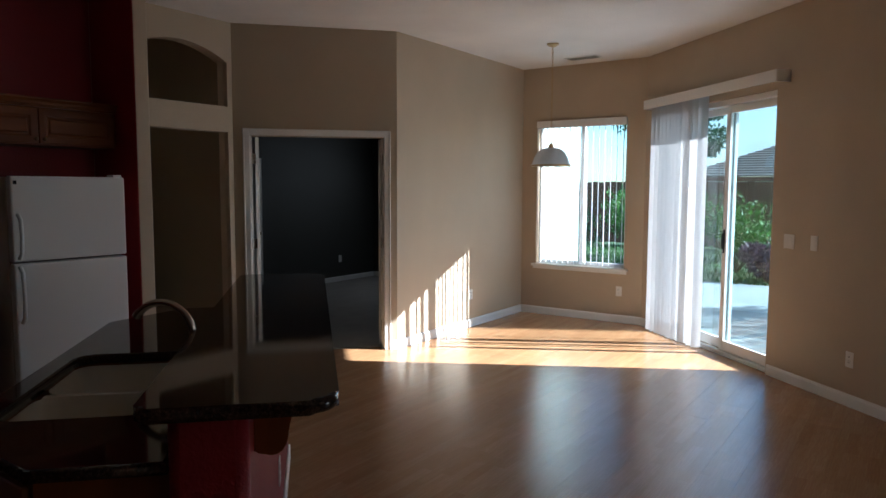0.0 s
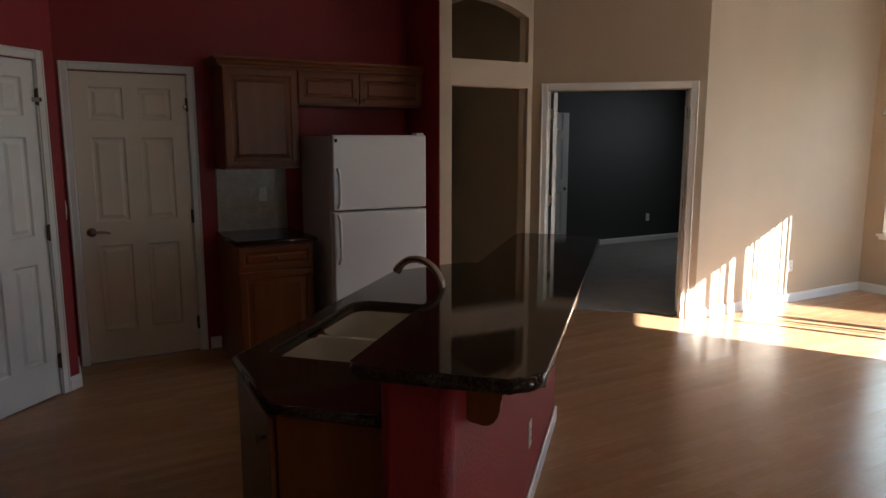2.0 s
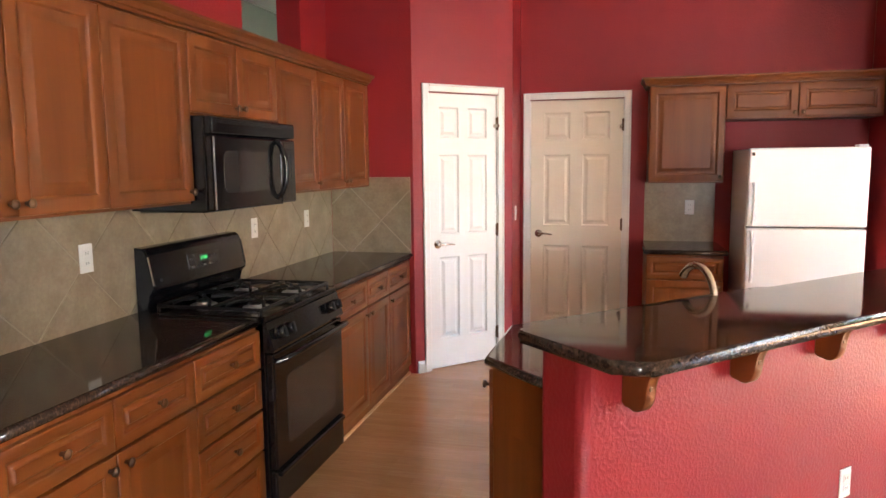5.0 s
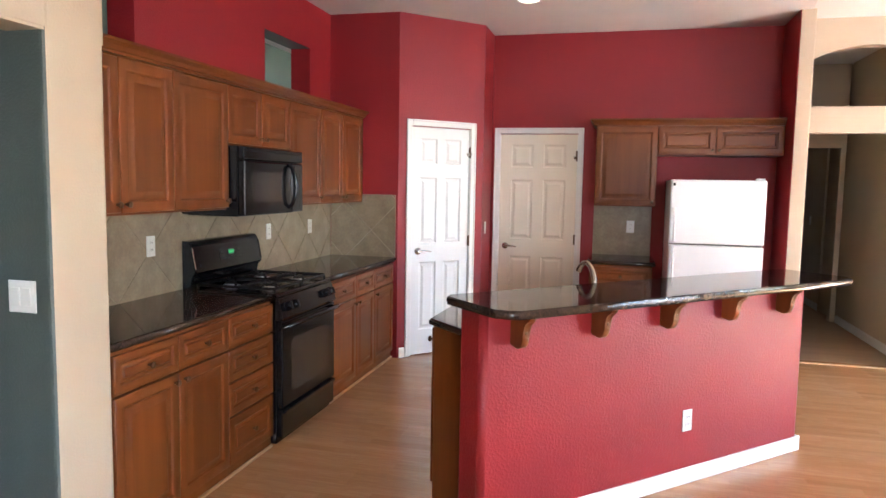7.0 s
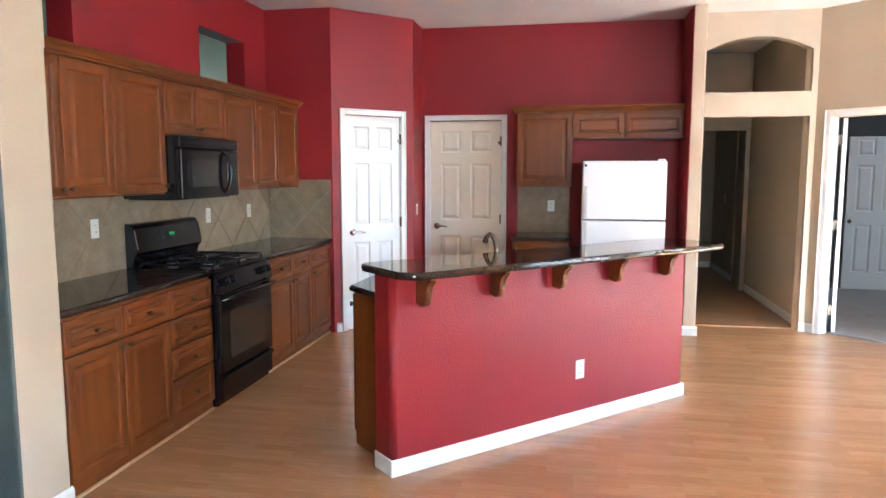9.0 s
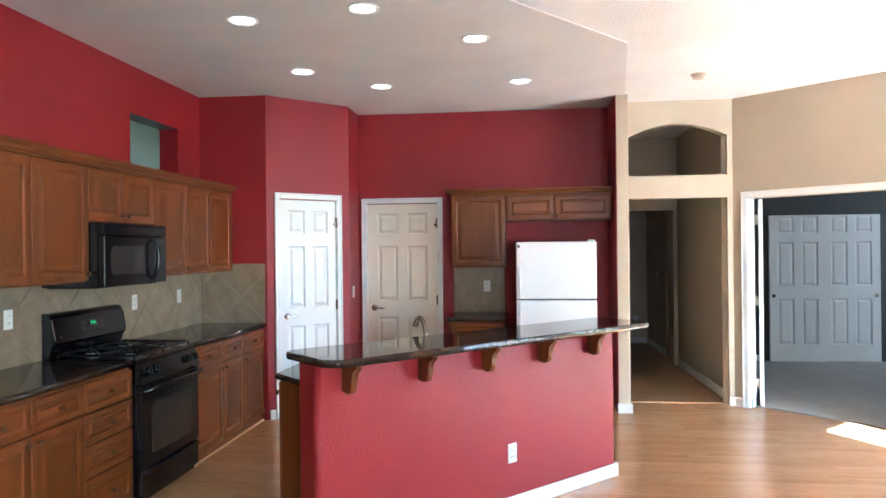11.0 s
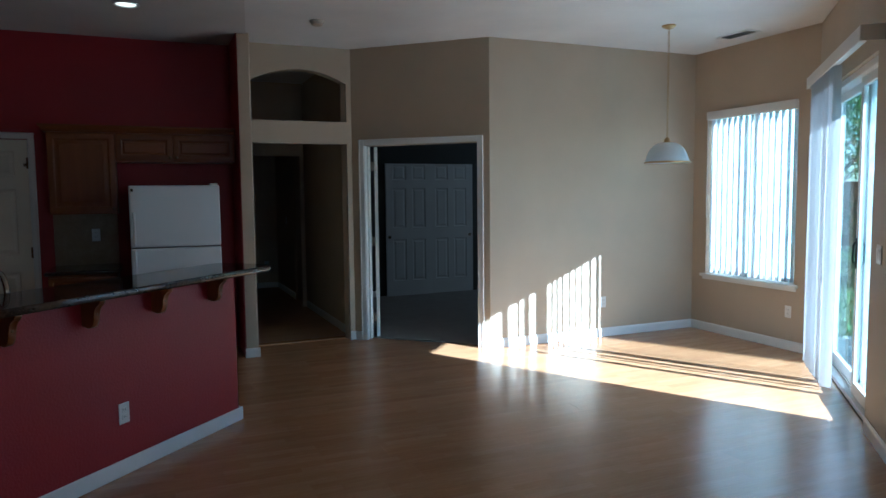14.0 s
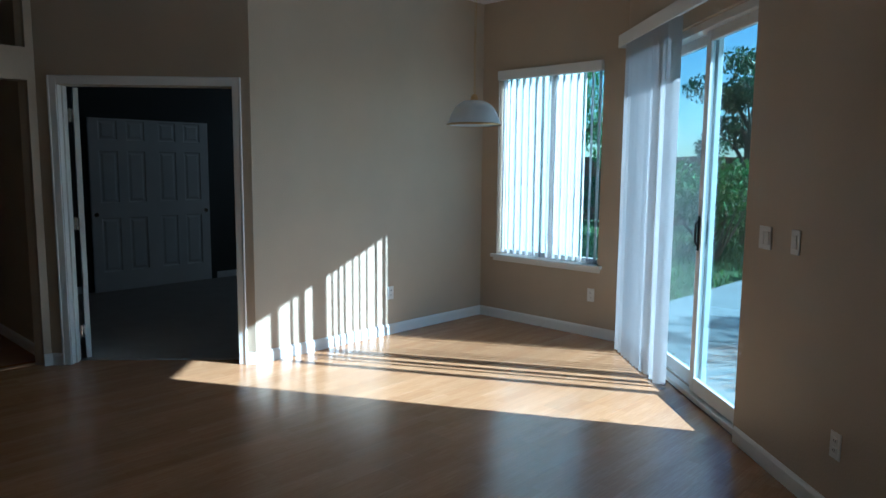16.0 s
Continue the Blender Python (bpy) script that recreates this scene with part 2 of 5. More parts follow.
# glazed stone-look wall tile
TILE = mat("tan ceramic tile", (0.34, 0.28, 0.19), 0.3)
tv = node(TILE, "ShaderNodeNewGeometry").outputs["Position"]
ta = noise_tex(TILE, tv, 9, 6, 0.65)
tb = noise_tex(TILE, tv, 60, 3, 0.6)
tcol = ramp(TILE, ta, [(0.3, (0.205, 0.155, 0.095)), (0.52, (0.275, 0.215, 0.138)), (0.75, (0.345, 0.28, 0.19))])
tcol = mix(TILE, ramp(TILE, tb, [(0.35, (0.3, 0.3, 0.3)), (0.6, (0, 0, 0))]), tcol, (0.19, 0.145, 0.085))
ti = node(TILE, "ShaderNodeObjectInfo")
wire(TILE, mix(TILE, 1.0, tcol, ramp(TILE, ti.outputs["Random"], [(0, (0.9, 0.9, 0.9)), (1, (1.08, 1.07, 1.05))]), "MULTIPLY"), bsdf(TILE).inputs["Base Color"])
bump(TILE, tb, 0.08, 0.002)
GROUT = paint("pale grout", (0.34, 0.285, 0.205), 0.8, 0.2, 300)

CARPET = mat("grey beige carpet", (0.36, 0.34, 0.31), 0.95, 0, 0.1)
cv = coords(CARPET)
ca, cb = noise_tex(CARPET, cv, 420, 3, 0.7), noise_tex(CARPET, cv, 5, 4)
ccol = mix(CARPET, 0.4, ramp(CARPET, ca, [(0.3, (0.27, 0.25, 0.23)), (0.7, (0.52, 0.49, 0.45))]), ramp(CARPET, cb, [(0.3, (0.34, 0.32, 0.295)), (0.7, (0.46, 0.44, 0.41))]))
wire(CARPET, ccol, bsdf(CARPET).inputs["Base Color"])
bump(CARPET, ca, 0.7, 0.006)

STUCCO = paint("pale stucco", (0.66, 0.62, 0.55), 0.85, 0.5, 120, 0.006)
CONC = mat("patio concrete", (0.46, 0.44, 0.41), 0.85)
kv = coords(CONC)
ka, kb = noise_tex(CONC, kv, 1.2, 6, 0.65), noise_tex(CONC, kv, 90, 3, 0.7)
kc = mix(CONC, 0.35, ramp(CONC, ka, [(0.3, (0.27, 0.26, 0.245)), (0.7, (0.37, 0.355, 0.335))]), ramp(CONC, kb, [(0.3, (0.24, 0.23, 0.21)), (0.7, (0.40, 0.385, 0.36))]))
wire(CONC, kc, bsdf(CONC).inputs["Base Color"])
bump(CONC, kb, 0.3, 0.004)
SOIL = mat("lawn soil", (0.06, 0.075, 0.025), 0.95)
sv = coords(SOIL)
wire(SOIL, ramp(SOIL, noise_tex(SOIL, sv, 8, 5), [(0.3, (0.035, 0.055, 0.014)), (0.7, (0.085, 0.12, 0.03))]), bsdf(SOIL).inputs["Base Color"])
GRASS = mat("grass blades", (0.08, 0.17, 0.025), 0.6)
gi2 = node(GRASS, "ShaderNodeNewGeometry")
wire(GRASS, ramp(GRASS, gi2.outputs["Random Per Island"], [(0, (0.05, 0.11, 0.015)), (1, (0.13, 0.22, 0.04))]), bsdf(GRASS).inputs["Base Color"])
ROOF = mat("brown concrete roof tile", (0.14, 0.115, 0.10), 0.8)
rvv = coords(ROOF)
wire(ROOF, ramp(ROOF, noise_tex(ROOF, rvv, 3, 5), [(0.3, (0.10, 0.085, 0.075)), (0.7, (0.19, 0.155, 0.135))]), bsdf(ROOF).inputs["Base Color"])
FENCE = wood("weathered fence boards", (0.13, 0.06, 0.035), (0.19, 0.09, 0.055), (0.24, 0.12, 0.08), 0.8)
BARK = wood("bark", (0.05, 0.035, 0.025), (0.09, 0.065, 0.045), (0.13, 0.10, 0.07), 0.9)


# ---------------------------------------------------------------- geometry helpers
FL = 0.022          # finished floor
CZ = 3.0            # ceiling


def link(name, bm, material, parent=None, label="", m=None, smooth=False):
    me = bpy.data.meshes.new(name)
    bmesh.ops.recalc_face_normals(bm, faces=bm.faces[:])
    if smooth:
        for f in bm.faces:
            f.smooth = smooth is True or f.calc_area() < smooth
    bm.to_mesh(me)
    bm.free()
    for x in (material if isinstance(material, (list, tuple)) else [material]):
        me.materials.append(x)
    if smooth is True:
        me.set_sharp_from_angle(angle=radians(40))
    ob = new(name, me)
    if parent:
        ob.parent = parent
    if m is not None:
        ob.matrix_basis = m
    if label:
        tagged(ob, label)
    return ob


def part(name, bm, material, parent, label="", smooth=False, m=None):
    return link(name, bm, material, parent, label, m, smooth)


def thing(name, m, label, category, group="", kind=""):
    ob = new(name)
    ob.empty_display_size = 0.1
    ob.matrix_basis = m
    return tagged(ob, label, category, group, kind)


def add_box(bm, x0, x1, y0, y1, z0, z1, bev=0.0, seg=1):
    vs = [bm.verts.new(c) for c in ((x0, y0, z0), (x1, y0, z0), (x1, y1, z0), (x0, y1, z0), (x0, y0, z1), (x1, y0, z1), (x1, y1, z1), (x0, y1, z1))]
    fs = [bm.faces.new([vs[i] for i in q]) for q in ((0, 3, 2, 1), (4, 5, 6, 7), (0, 1, 5, 4), (1, 2, 6, 5), (2, 3, 7, 6), (3, 0, 4, 7))]
    if bev:
        es = {e for f in fs for e in f.edges}
        bmesh.ops.bevel(bm, geom=list(es), offset=bev, segments=seg, affect="EDGES", profile=0.5)
    return bm


def box(x0, x1, y0, y1, z0, z1, bev=0.0, seg=1):
    return add_box(bmesh.new(), x0, x1, y0, y1, z0, z1, bev, seg)


def add_prism(bm, poly, z0, z1, bev=0.0, seg=2, which="all"):
    """An upright prism on a plan outline; which edges are rounded: all, upright or rim."""
    lo = [bm.verts.new((x, y, z0)) for x, y in poly]
    hi = [bm.verts.new((x, y, z1)) for x, y in poly]
    n = len(poly)
    fs = [bm.faces.new(lo[::-1]), bm.faces.new(hi)]
    fs += [bm.faces.new((lo[i], lo[(i + 1) % n], hi[(i + 1) % n], hi[i])) for i in range(n)]
    if bev:
        es = {e for f in fs for e in f.edges}
        if which == "upright":
            es = {e for e in es if abs(e.verts[0].co.z - e.verts[1].co.z) > 1e-5}
        if which == "rim":
            es = {e for e in es if abs(e.verts[0].co.z - e.verts[1].co.z) < 1e-5}
        bmesh.ops.bevel(bm, geom=list(es), offset=bev, segments=seg, affect="EDGES", profile=0.5)
    return bm


def prism(poly, z0, z1, bev=0.0, seg=2, which="all"):
    return add_prism(bmesh.new(), poly, z0, z1, bev, seg, which)


def add_lathe(bm, profile, n=20, m=Matrix()):
    """Turn (radius, z) pairs round the z axis."""
    rings = []
    for r, z in profile:
        if r < 1e-6:
            rings.append([bm.verts.new(m @ Vector((0, 0, z)))])
        else:
            rings.append([bm.verts.new(m @ Vector((r * math.cos(2 * math.pi * i / n), r * math.sin(2 * math.pi * i / n), z))) for i in range(n)])
    for a, b in zip(rings, rings[1:]):
        for i in range(n):
            j = (i + 1) % n
            if len(a) == 1 and len(b) == 1:
                continue
            if len(a) == 1:
                bm.faces.new((a[0], b[i], b[j]))
            elif len(b) == 1:
                bm.faces.new((a[i], a[j], b[0]))
            else:
                bm.faces.new((a[i], a[j], b[j], b[i]))
    return bm


def lathe(profile, n=20, m=Matrix()):
    return add_lathe(bmesh.new(), profile, n, m)


def add_tube(bm, pts, r, n=8):
    """A round bar along a line of points; r: one radius or one a point."""
    pts = [Vector(p) for p in pts]
    rs = r if isinstance(r, (list, tuple)) else [r] * len(pts)
    rings, side = [], None
    for i, p in enumerate(pts):
        d = (pts[min(i + 1, len(pts) - 1)] - pts[max(i - 1, 0)]).normalized()
        if side is None:
            side = d.orthogonal().normalized()
        side = (side - d * side.dot(d)).normalized()
        up = d.cross(side)
        rings.append([bm.verts.new(p + rs[i] * (math.cos(2 * math.pi * k / n) * side + math.sin(2 * math.pi * k / n) * up)) for k in range(n)])
    for a, b in zip(rings, rings[1:]):
        for k in range(n):
            bm.faces.new((a[k], a[(k + 1) % n], b[(k + 1) % n], b[k]))
    bm.faces.new(rings[0][::-1])
    bm.faces.new(rings[-1])
    return bm


def tube(pts, r, n=8):
    return add_tube(bmesh.new(), pts, r, n)


def moved(bm, m):
    bmesh.ops.transform(bm, matrix=m, verts=bm.verts[:])
    return bm


def along(p, q, z=0.0):
    """The pose at p whose x axis runs to q; y points to the left of the way."""
    return pose(p[0], p[1], z, 0, 0, math.degrees(math.atan2(q[1] - p[1], q[0] - p[0])))


def dist(p, q):
    return math.hypot(q[0] - p[0], q[1] - p[1])


def clip_poly(poly, a, b, c):
    """Keep the part of a plan outline where a x + b y <= c."""
    out = []
    for i, p in enumerate(poly):
        q = poly[(i + 1) % len(poly)]
        dp, dq = a * p[0] + b * p[1] - c, a * q[0] + b * q[1] - c
        if dp <= 0:
            out.append(p)
        if dp * dq < 0:
            k = dp / (dp - dq)
            out.append((p[0] + k * (q[0] - p[0]), p[1] + k * (q[1] - p[1])))
    return out


def wall(name, p, q, material, label, thick=0.14, e0=0.0, e1=0.0, z1=CZ, holes=(), back=None):
    """A wall whose face runs from p to q with the room on its right; it thickens to the left. holes: (s0, s1, z0, z1)."""
    n = dist(p, q)
    bm = bmesh.new()
    cuts = sorted({-e0, n + e1, *[s for h in holes for s in h[:2]]})
    for s0, s1 in zip(cuts, cuts[1:]):
        spans, z = [], FL - 0.03
        for h in sorted([h for h in holes if h[0] < (s0 + s1) / 2 < h[1]], key=lambda h: h[2]):
            if h[2] > z:
                spans.append((z, h[2]))
            z = h[3]
        spans.append((z, z1))
        for a, b in spans:
            add_box(bm, s0, s1, 0, thick, a, b)
    ob = link(name, bm, [material, back] if back else material, m=along(p, q))
    if back:
        for f in ob.data.polygons:
            if f.normal.y > 0.5:
                f.material_index = 1
    return tagged(ob, label, "wall", kind="structure")


def baseboard(p, q, t0=0.0, t1=0.0, h=0.088):
    """Skirting with an eased top on the face from p to q; t0, t1 lengthen its ends."""
    bm = bmesh.new()
    n = dist(p, q)
    prof = [(0, 0), (-0.013, 0), (-0.013, h - 0.02), (-0.009, h - 0.008), (-0.004, h - 0.001), (0, h)]
    a = [bm.verts.new((-t0, y, z)) for y, z in prof]
    b = [bm.verts.new((n + t1, y, z)) for y, z in prof]
    for i in range(len(prof)):
        j = (i + 1) % len(prof)
        bm.faces.new((a[i], a[j], b[j], b[i]))
    bm.faces.new(a)
    bm.faces.new(b[::-1])
    return tagged(link("baseboard", bm, TRIM, m=along(p, q, FL)), "white painted wooden baseboard along the wall", "baseboard", kind="structure")


# ---------------------------------------------------------------- plan
SW = (-0.703, 0.69)                 # stove wall
K1, K2, K3, K4 = (-0.703, 4.171), (-0.072, 4.171), (0.545, 4.79), (0.545, 5.235)
K5, K6, K7, K8 = (3.124, 5.235), (3.124, 4.665), (3.245, 4.665), (3.245, 5.037)
K9, K10, K11, K12 = (4.295, 5.03), (5.355, 4.024), (7.868, 4.03), (7.868, 2.50)
K13 = (5.70, 0.18)                # on the slider wall
K14 = (K13[0] + (K13[0] - K12[0]) * 0.62, K13[1] + (K13[1] - K12[1]) * 0.62)
PX, PY0, PY1 = -0.11, 0.42, 0.702   # pier between living room and kitchen

# hidden ground of the house under the finished floors
tagged(link("floor", prism([(-4.2, -5.6), (4.5, -5.6), (4.5, -1.3), (8.0, 2.4), (8.0, 4.1), (9.6, 4.1), (9.6, 8.6), (5.2, 8.6), (5.2, 11), (-4.2, 11)], -0.16, FL - 0.011), paint("sub floor", (0.20, 0.12, 0.07), 0.9)),
       "brown laminate floor of narrow beech boards", "floor", kind="structure")
floor_ob = bpy.data.objects["floor"]

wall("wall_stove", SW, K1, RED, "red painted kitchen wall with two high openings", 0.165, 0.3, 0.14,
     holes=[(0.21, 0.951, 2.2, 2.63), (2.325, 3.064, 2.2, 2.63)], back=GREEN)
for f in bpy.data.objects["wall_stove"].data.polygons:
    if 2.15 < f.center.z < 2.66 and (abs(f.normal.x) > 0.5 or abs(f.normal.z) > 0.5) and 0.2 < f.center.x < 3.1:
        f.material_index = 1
wall("wall_pantry_return", K1, K2, RED, "short red painted kitchen wall", 0.12, 0.14, 0)
PD0, PD1 = 0.135, 0.729             # pantry door opening on its wall
wall("wall_pantry", K2, K3, RED, "angled red painted wall round the pantry door", 0.12, holes=[(PD0 - 0.01, PD1 + 0.01, FL - 0.03, 2.05)])
wall("wall_switch", K3, K4, RED, "narrow red painted wall with a switch", 0.12, 0, 0.12)
wall("wall_fridge", K4, K5, RED, "red painted wall behind the fridge", 0.14, 0.12, 0.14, holes=[(0.075, 0.837, FL - 0.03, 2.05)])
# pier at the end of the fridge wall: red on the kitchen side
pil = link("wall_pier", prism([K6, K7, (3.245, 5.24), (3.124, 5.24)], FL - 0.03, CZ, 0.016, 3, "upright"), [BEIGE, RED])
for f in pil.data.polygons:
    if f.normal.x < -0.5:
        f.material_index = 1
tagged(pil, "beige wall end with rounded corners, red on its kitchen side", "wall", kind="structure")

# wall with the hall opening and the arched plant niche above it
bm = bmesh.new()
AX0, AX1, AY = 3.295, 4.237, 5.037
for x0, x1, z0, z1 in ((3.24, AX0, FL - 0.03, CZ), (AX1, 4.36, FL - 0.03, CZ), (AX0, AX1, 2.047, 2.268)):
    add_box(bm, x0, x1, AY, AY + 0.13, z0, z1)
N = 20
for i in range(N):
    xa, xb = AX0 + (AX1 - AX0) * i / N, AX0 + (AX1 - AX0) * (i + 1) / N
    za, zb = [2.65 + 0.125 * (1 - (2 * (x - AX0) / (AX1 - AX0) - 1) ** 2) for x in (xa, xb)]
    vs = [bm.verts.new(c) for c in ((xa, AY, za), (xb, AY, zb), (xb, AY, CZ), (xa, AY, CZ), (xa, AY + 0.13, za), (xb, AY + 0.13, zb), (xb, AY + 0.13, CZ), (xa, AY + 0.13, CZ))]
    for q in ((0, 1, 2, 3), (7, 6, 5, 4), (1, 0, 4, 5)):
        bm.faces.new([vs[k] for k in q])
tagged(link("wall_arch", bm, BEIGE), "beige wall with an arched niche over a hall opening", "wall", kind="structure")

BD0, BD1 = 0.135, 1.335             # bedroom double door opening
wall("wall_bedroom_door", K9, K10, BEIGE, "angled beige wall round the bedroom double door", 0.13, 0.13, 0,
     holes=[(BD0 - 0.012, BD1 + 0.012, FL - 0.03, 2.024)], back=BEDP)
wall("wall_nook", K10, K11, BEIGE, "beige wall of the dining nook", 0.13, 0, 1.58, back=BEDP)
WY0, WY1, WZ0, WZ1 = 2.712, 3.835, 0.645, 2.345
wall("wall_window", K11, K12, BEIGE, "beige wall round the nook window", 0.16, 0.0, 0.12,
     holes=[(K11[1] - WY1, K11[1] - WY0, WZ0, WZ1)], back=STUCCO)
SL0, SL1, SLZ = 0.27, 2.11, 2.37    # slider opening on its wall
wall("wall_slider", K12, K14, BEIGE, "beige wall round the sliding glass door", 0.16, 0.12, 0.0,
     holes=[(SL0, SL1, FL - 0.03, SLZ)], back=STUCCO)
# the living room behind the walker
# the opening in wall_east is unseen, added to let fill light in
wall("wall_east", K14, (K14[0], -5.4), BEIGE, "plain beige living room wall with a wide opening added for fill light", 0.16, 0.1, 0.16, holes=[(2.1, 3.95, 0.5, 2.5)], back=STUCCO)
wall("wall_front", (K14[0], -5.4), (PX, -5.4), BEIGE, "plain beige living room wall", 0.16, 0.16, 0.16, back=STUCCO)
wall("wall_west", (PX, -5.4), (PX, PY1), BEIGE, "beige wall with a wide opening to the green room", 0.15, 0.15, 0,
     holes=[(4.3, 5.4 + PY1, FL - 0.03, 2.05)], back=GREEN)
pier = link("wall_pier_kitchen", prism([(-0.87, PY0), (PX + 0.004, PY0), (PX + 0.004, PY1), (-0.87, PY1)], FL - 0.03, CZ, 0.018, 3, "upright"), [BEIGE, GREEN, RED])
for f in pier.data.polygons:
    if f.normal.y < -0.6:
        f.material_index = 1
    if f.normal.y > 0.6:
        f.material_index = 2
tagged(pier, "wall end, beige in front and grey green at its side", "wall", kind="structure")
tagged(link("wall_header", box(PX - 0.155, PX + 0.002, -1.1, PY0 + 0.02, 2.052, CZ, 0.012, 2), BEIGE), "beige header over the opening", "wall", kind="structure")

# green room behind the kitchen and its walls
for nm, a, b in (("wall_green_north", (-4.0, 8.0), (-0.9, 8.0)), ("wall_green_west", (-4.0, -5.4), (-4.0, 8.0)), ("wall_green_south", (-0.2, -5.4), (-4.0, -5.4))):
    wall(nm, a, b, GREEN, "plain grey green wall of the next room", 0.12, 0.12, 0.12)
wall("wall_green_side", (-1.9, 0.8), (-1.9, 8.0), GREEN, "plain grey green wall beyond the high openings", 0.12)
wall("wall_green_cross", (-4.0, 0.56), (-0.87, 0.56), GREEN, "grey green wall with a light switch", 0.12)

# hall behind the arch
wall("wall_hall_west", (3.245, 5.1), (3.245, 9.6), BEIGE, "beige hall wall", 0.12)
wall("wall_hall_east", (4.285, 7.35), (4.285, 5.15), BEIGE, "beige hall wall", 0.12, back=GREEN)
wall("wall_hall_end", (3.1, 9.6), (5.2, 9.6), BEIGE, "beige end wall of the hall", 0.12, 0.1, 0.1)
wall("wall_hall_return", (4.285, 9.6), (4.285, 8.15), BEIGE, "beige hall wall", 0.12)
wall("wall_hall_inner", (4.31, 8.2), (4.31, 7.3), BEIGE, "beige hall recess wall", 0.1)
wall("wall_hall_header", (3.245, 7.40), (4.285, 7.40), BEIGE, "beige header over the inner hall opening", 0.12, holes=[(0.0, 0.985, FL - 0.03, 2.05)])
# bedroom
BY = 7.77
wall("wall_bedroom_west", (4.42, 5.1), (4.42, BY), BEDP, "bedroom wall in grey darkened for the dim room", 0.10)
wall("wall_bedroom_north", (4.42, BY), (9.45, BY), BEDP, "bedroom wall with a closet, grey darkened for the dim room", 0.14, 0.1, 0.1)
wall("wall_bedroom_east", (9.45, BY), (9.45, 4.17), BEDP, "bedroom wall in grey darkened for the dim room", 0.14, 0.1, 0.14, back=STUCCO)

# ceilings
tagged(link("ceiling", prism([(-4.2, -5.6), (4.5, -5.6), (4.5, -1.3), (8.02, 2.3), (8.02, 4.1), (9.6, 4.1), (9.6, 8.2), (5.4, 8.2), (5.4, 11), (-4.2, 11)], CZ, CZ + 0.12), CEIL), "white textured ceiling", "ceiling", kind="structure")
tagged(link("ceiling_kitchen", prism([(-0.72, 0.5), (0.86, 0.5), (2.985, 2.995), (3.215, 4.67), (3.13, 5.24), (0.5, 5.24), (0.5, 4.85), (-0.1, 4.2), (-0.72, 4.2)], CZ - 0.006, CZ + 0.02), CEIL_K), "kitchen ceiling, slightly darker than the rest", "ceiling", kind="structure")

# skirtings


def run(p, q, a, b, t0=0.0, t1=0.0, h=0.088):
    n = dist(p, q)
    u = ((q[0] - p[0]) / n, (q[1] - p[1]) / n)
    return baseboard((p[0] + u[0] * a, p[1] + u[1] * a), (p[0] + u[0] * b, p[1] + u[1] * b), t0, t1, h)


run(K2, K3, 0.02, PD0 - 0.062, 0.0)
run(K2, K3, PD1 + 0.062, dist(K2, K3), 0, 0.006)
run(K3, K4, 0, 0.44, 0.006)
run(K4, K5, 0.905, 0.985)
run(K6, K7, 0, dist(K6, K7), 0.0, 0.013)
run(K7, K8, 0, 0.37)
run((4.237, 5.037), K9, 0, 0.053)
run(K9, K10, 0.0, BD0 - 0.064)
run(K9, K10, BD1 + 0.064, dist(K9, K10), 0, 0.005)
run(K10, K11, 0, dist(K10, K11), 0.005, 0, 0.090)
run(K11, K12, 0, dist(K11, K12), 0, 0, 0.090)
run(K12, K14, 0, SL0 - 0.05)
run(K12, K14, SL1 + 0.02, dist(K12, K14))
run((PX + 0.004, PY0), (PX + 0.004, PY1), 0, PY1 - PY0, 0.0, 0.0)
run((-0.86, PY0), (PX + 0.004, PY0), 0, 0.81, 0, 0.013)
run((-4.0, 0.56), (-0.87, 0.56), 0, 3.1)
run((4.285, 7.35), (4.285, 5.15), 0, 2.2)
run((3.245, 9.6), (4.285, 9.6), 0, 1.04)
run((4.285, 9.6), (4.285, 8.15), 0, 1.45)
run((4.42, BY), (9.45, BY), 0, 1.0)
run((4.42, BY), (9.45, BY), 2.62, 5.03)
run((9.45, BY), (9.45, 4.17), 0, 3.6)

# carpets beyond the openings, and the strip at the hall
tagged(link("carpet_bedroom", prism([(4.36, 5.16), (5.40, 4.155), (9.45, 4.155), (9.45, BY), (4.36, BY)], FL - 0.02, FL + 0.008), CARPET), "grey beige carpet in the bedroom", "carpet", kind="structure")
# hall floor in a darker brown than the laminate
HALLF = wood("brown hall floor wood", (0.30, 0.17, 0.09), (0.36, 0.21, 0.11), (0.42, 0.25, 0.14), 0.4, "x")
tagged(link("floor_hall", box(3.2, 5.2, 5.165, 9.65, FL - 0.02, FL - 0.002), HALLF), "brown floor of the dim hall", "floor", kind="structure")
tagged(link("threshold", box(AX0, AX1, 5.12, 5.165, FL - 0.01, FL + 0.008, 0.003), OAK), "pale wooden threshold strip", "threshold", kind="structure")
tagged(link("carpet_green_room", box(-4.0, PX - 0.15, -5.4, 0.5, FL - 0.02, FL + 0.006), CARPET), "grey carpet in the green room", "carpet", kind="structure")


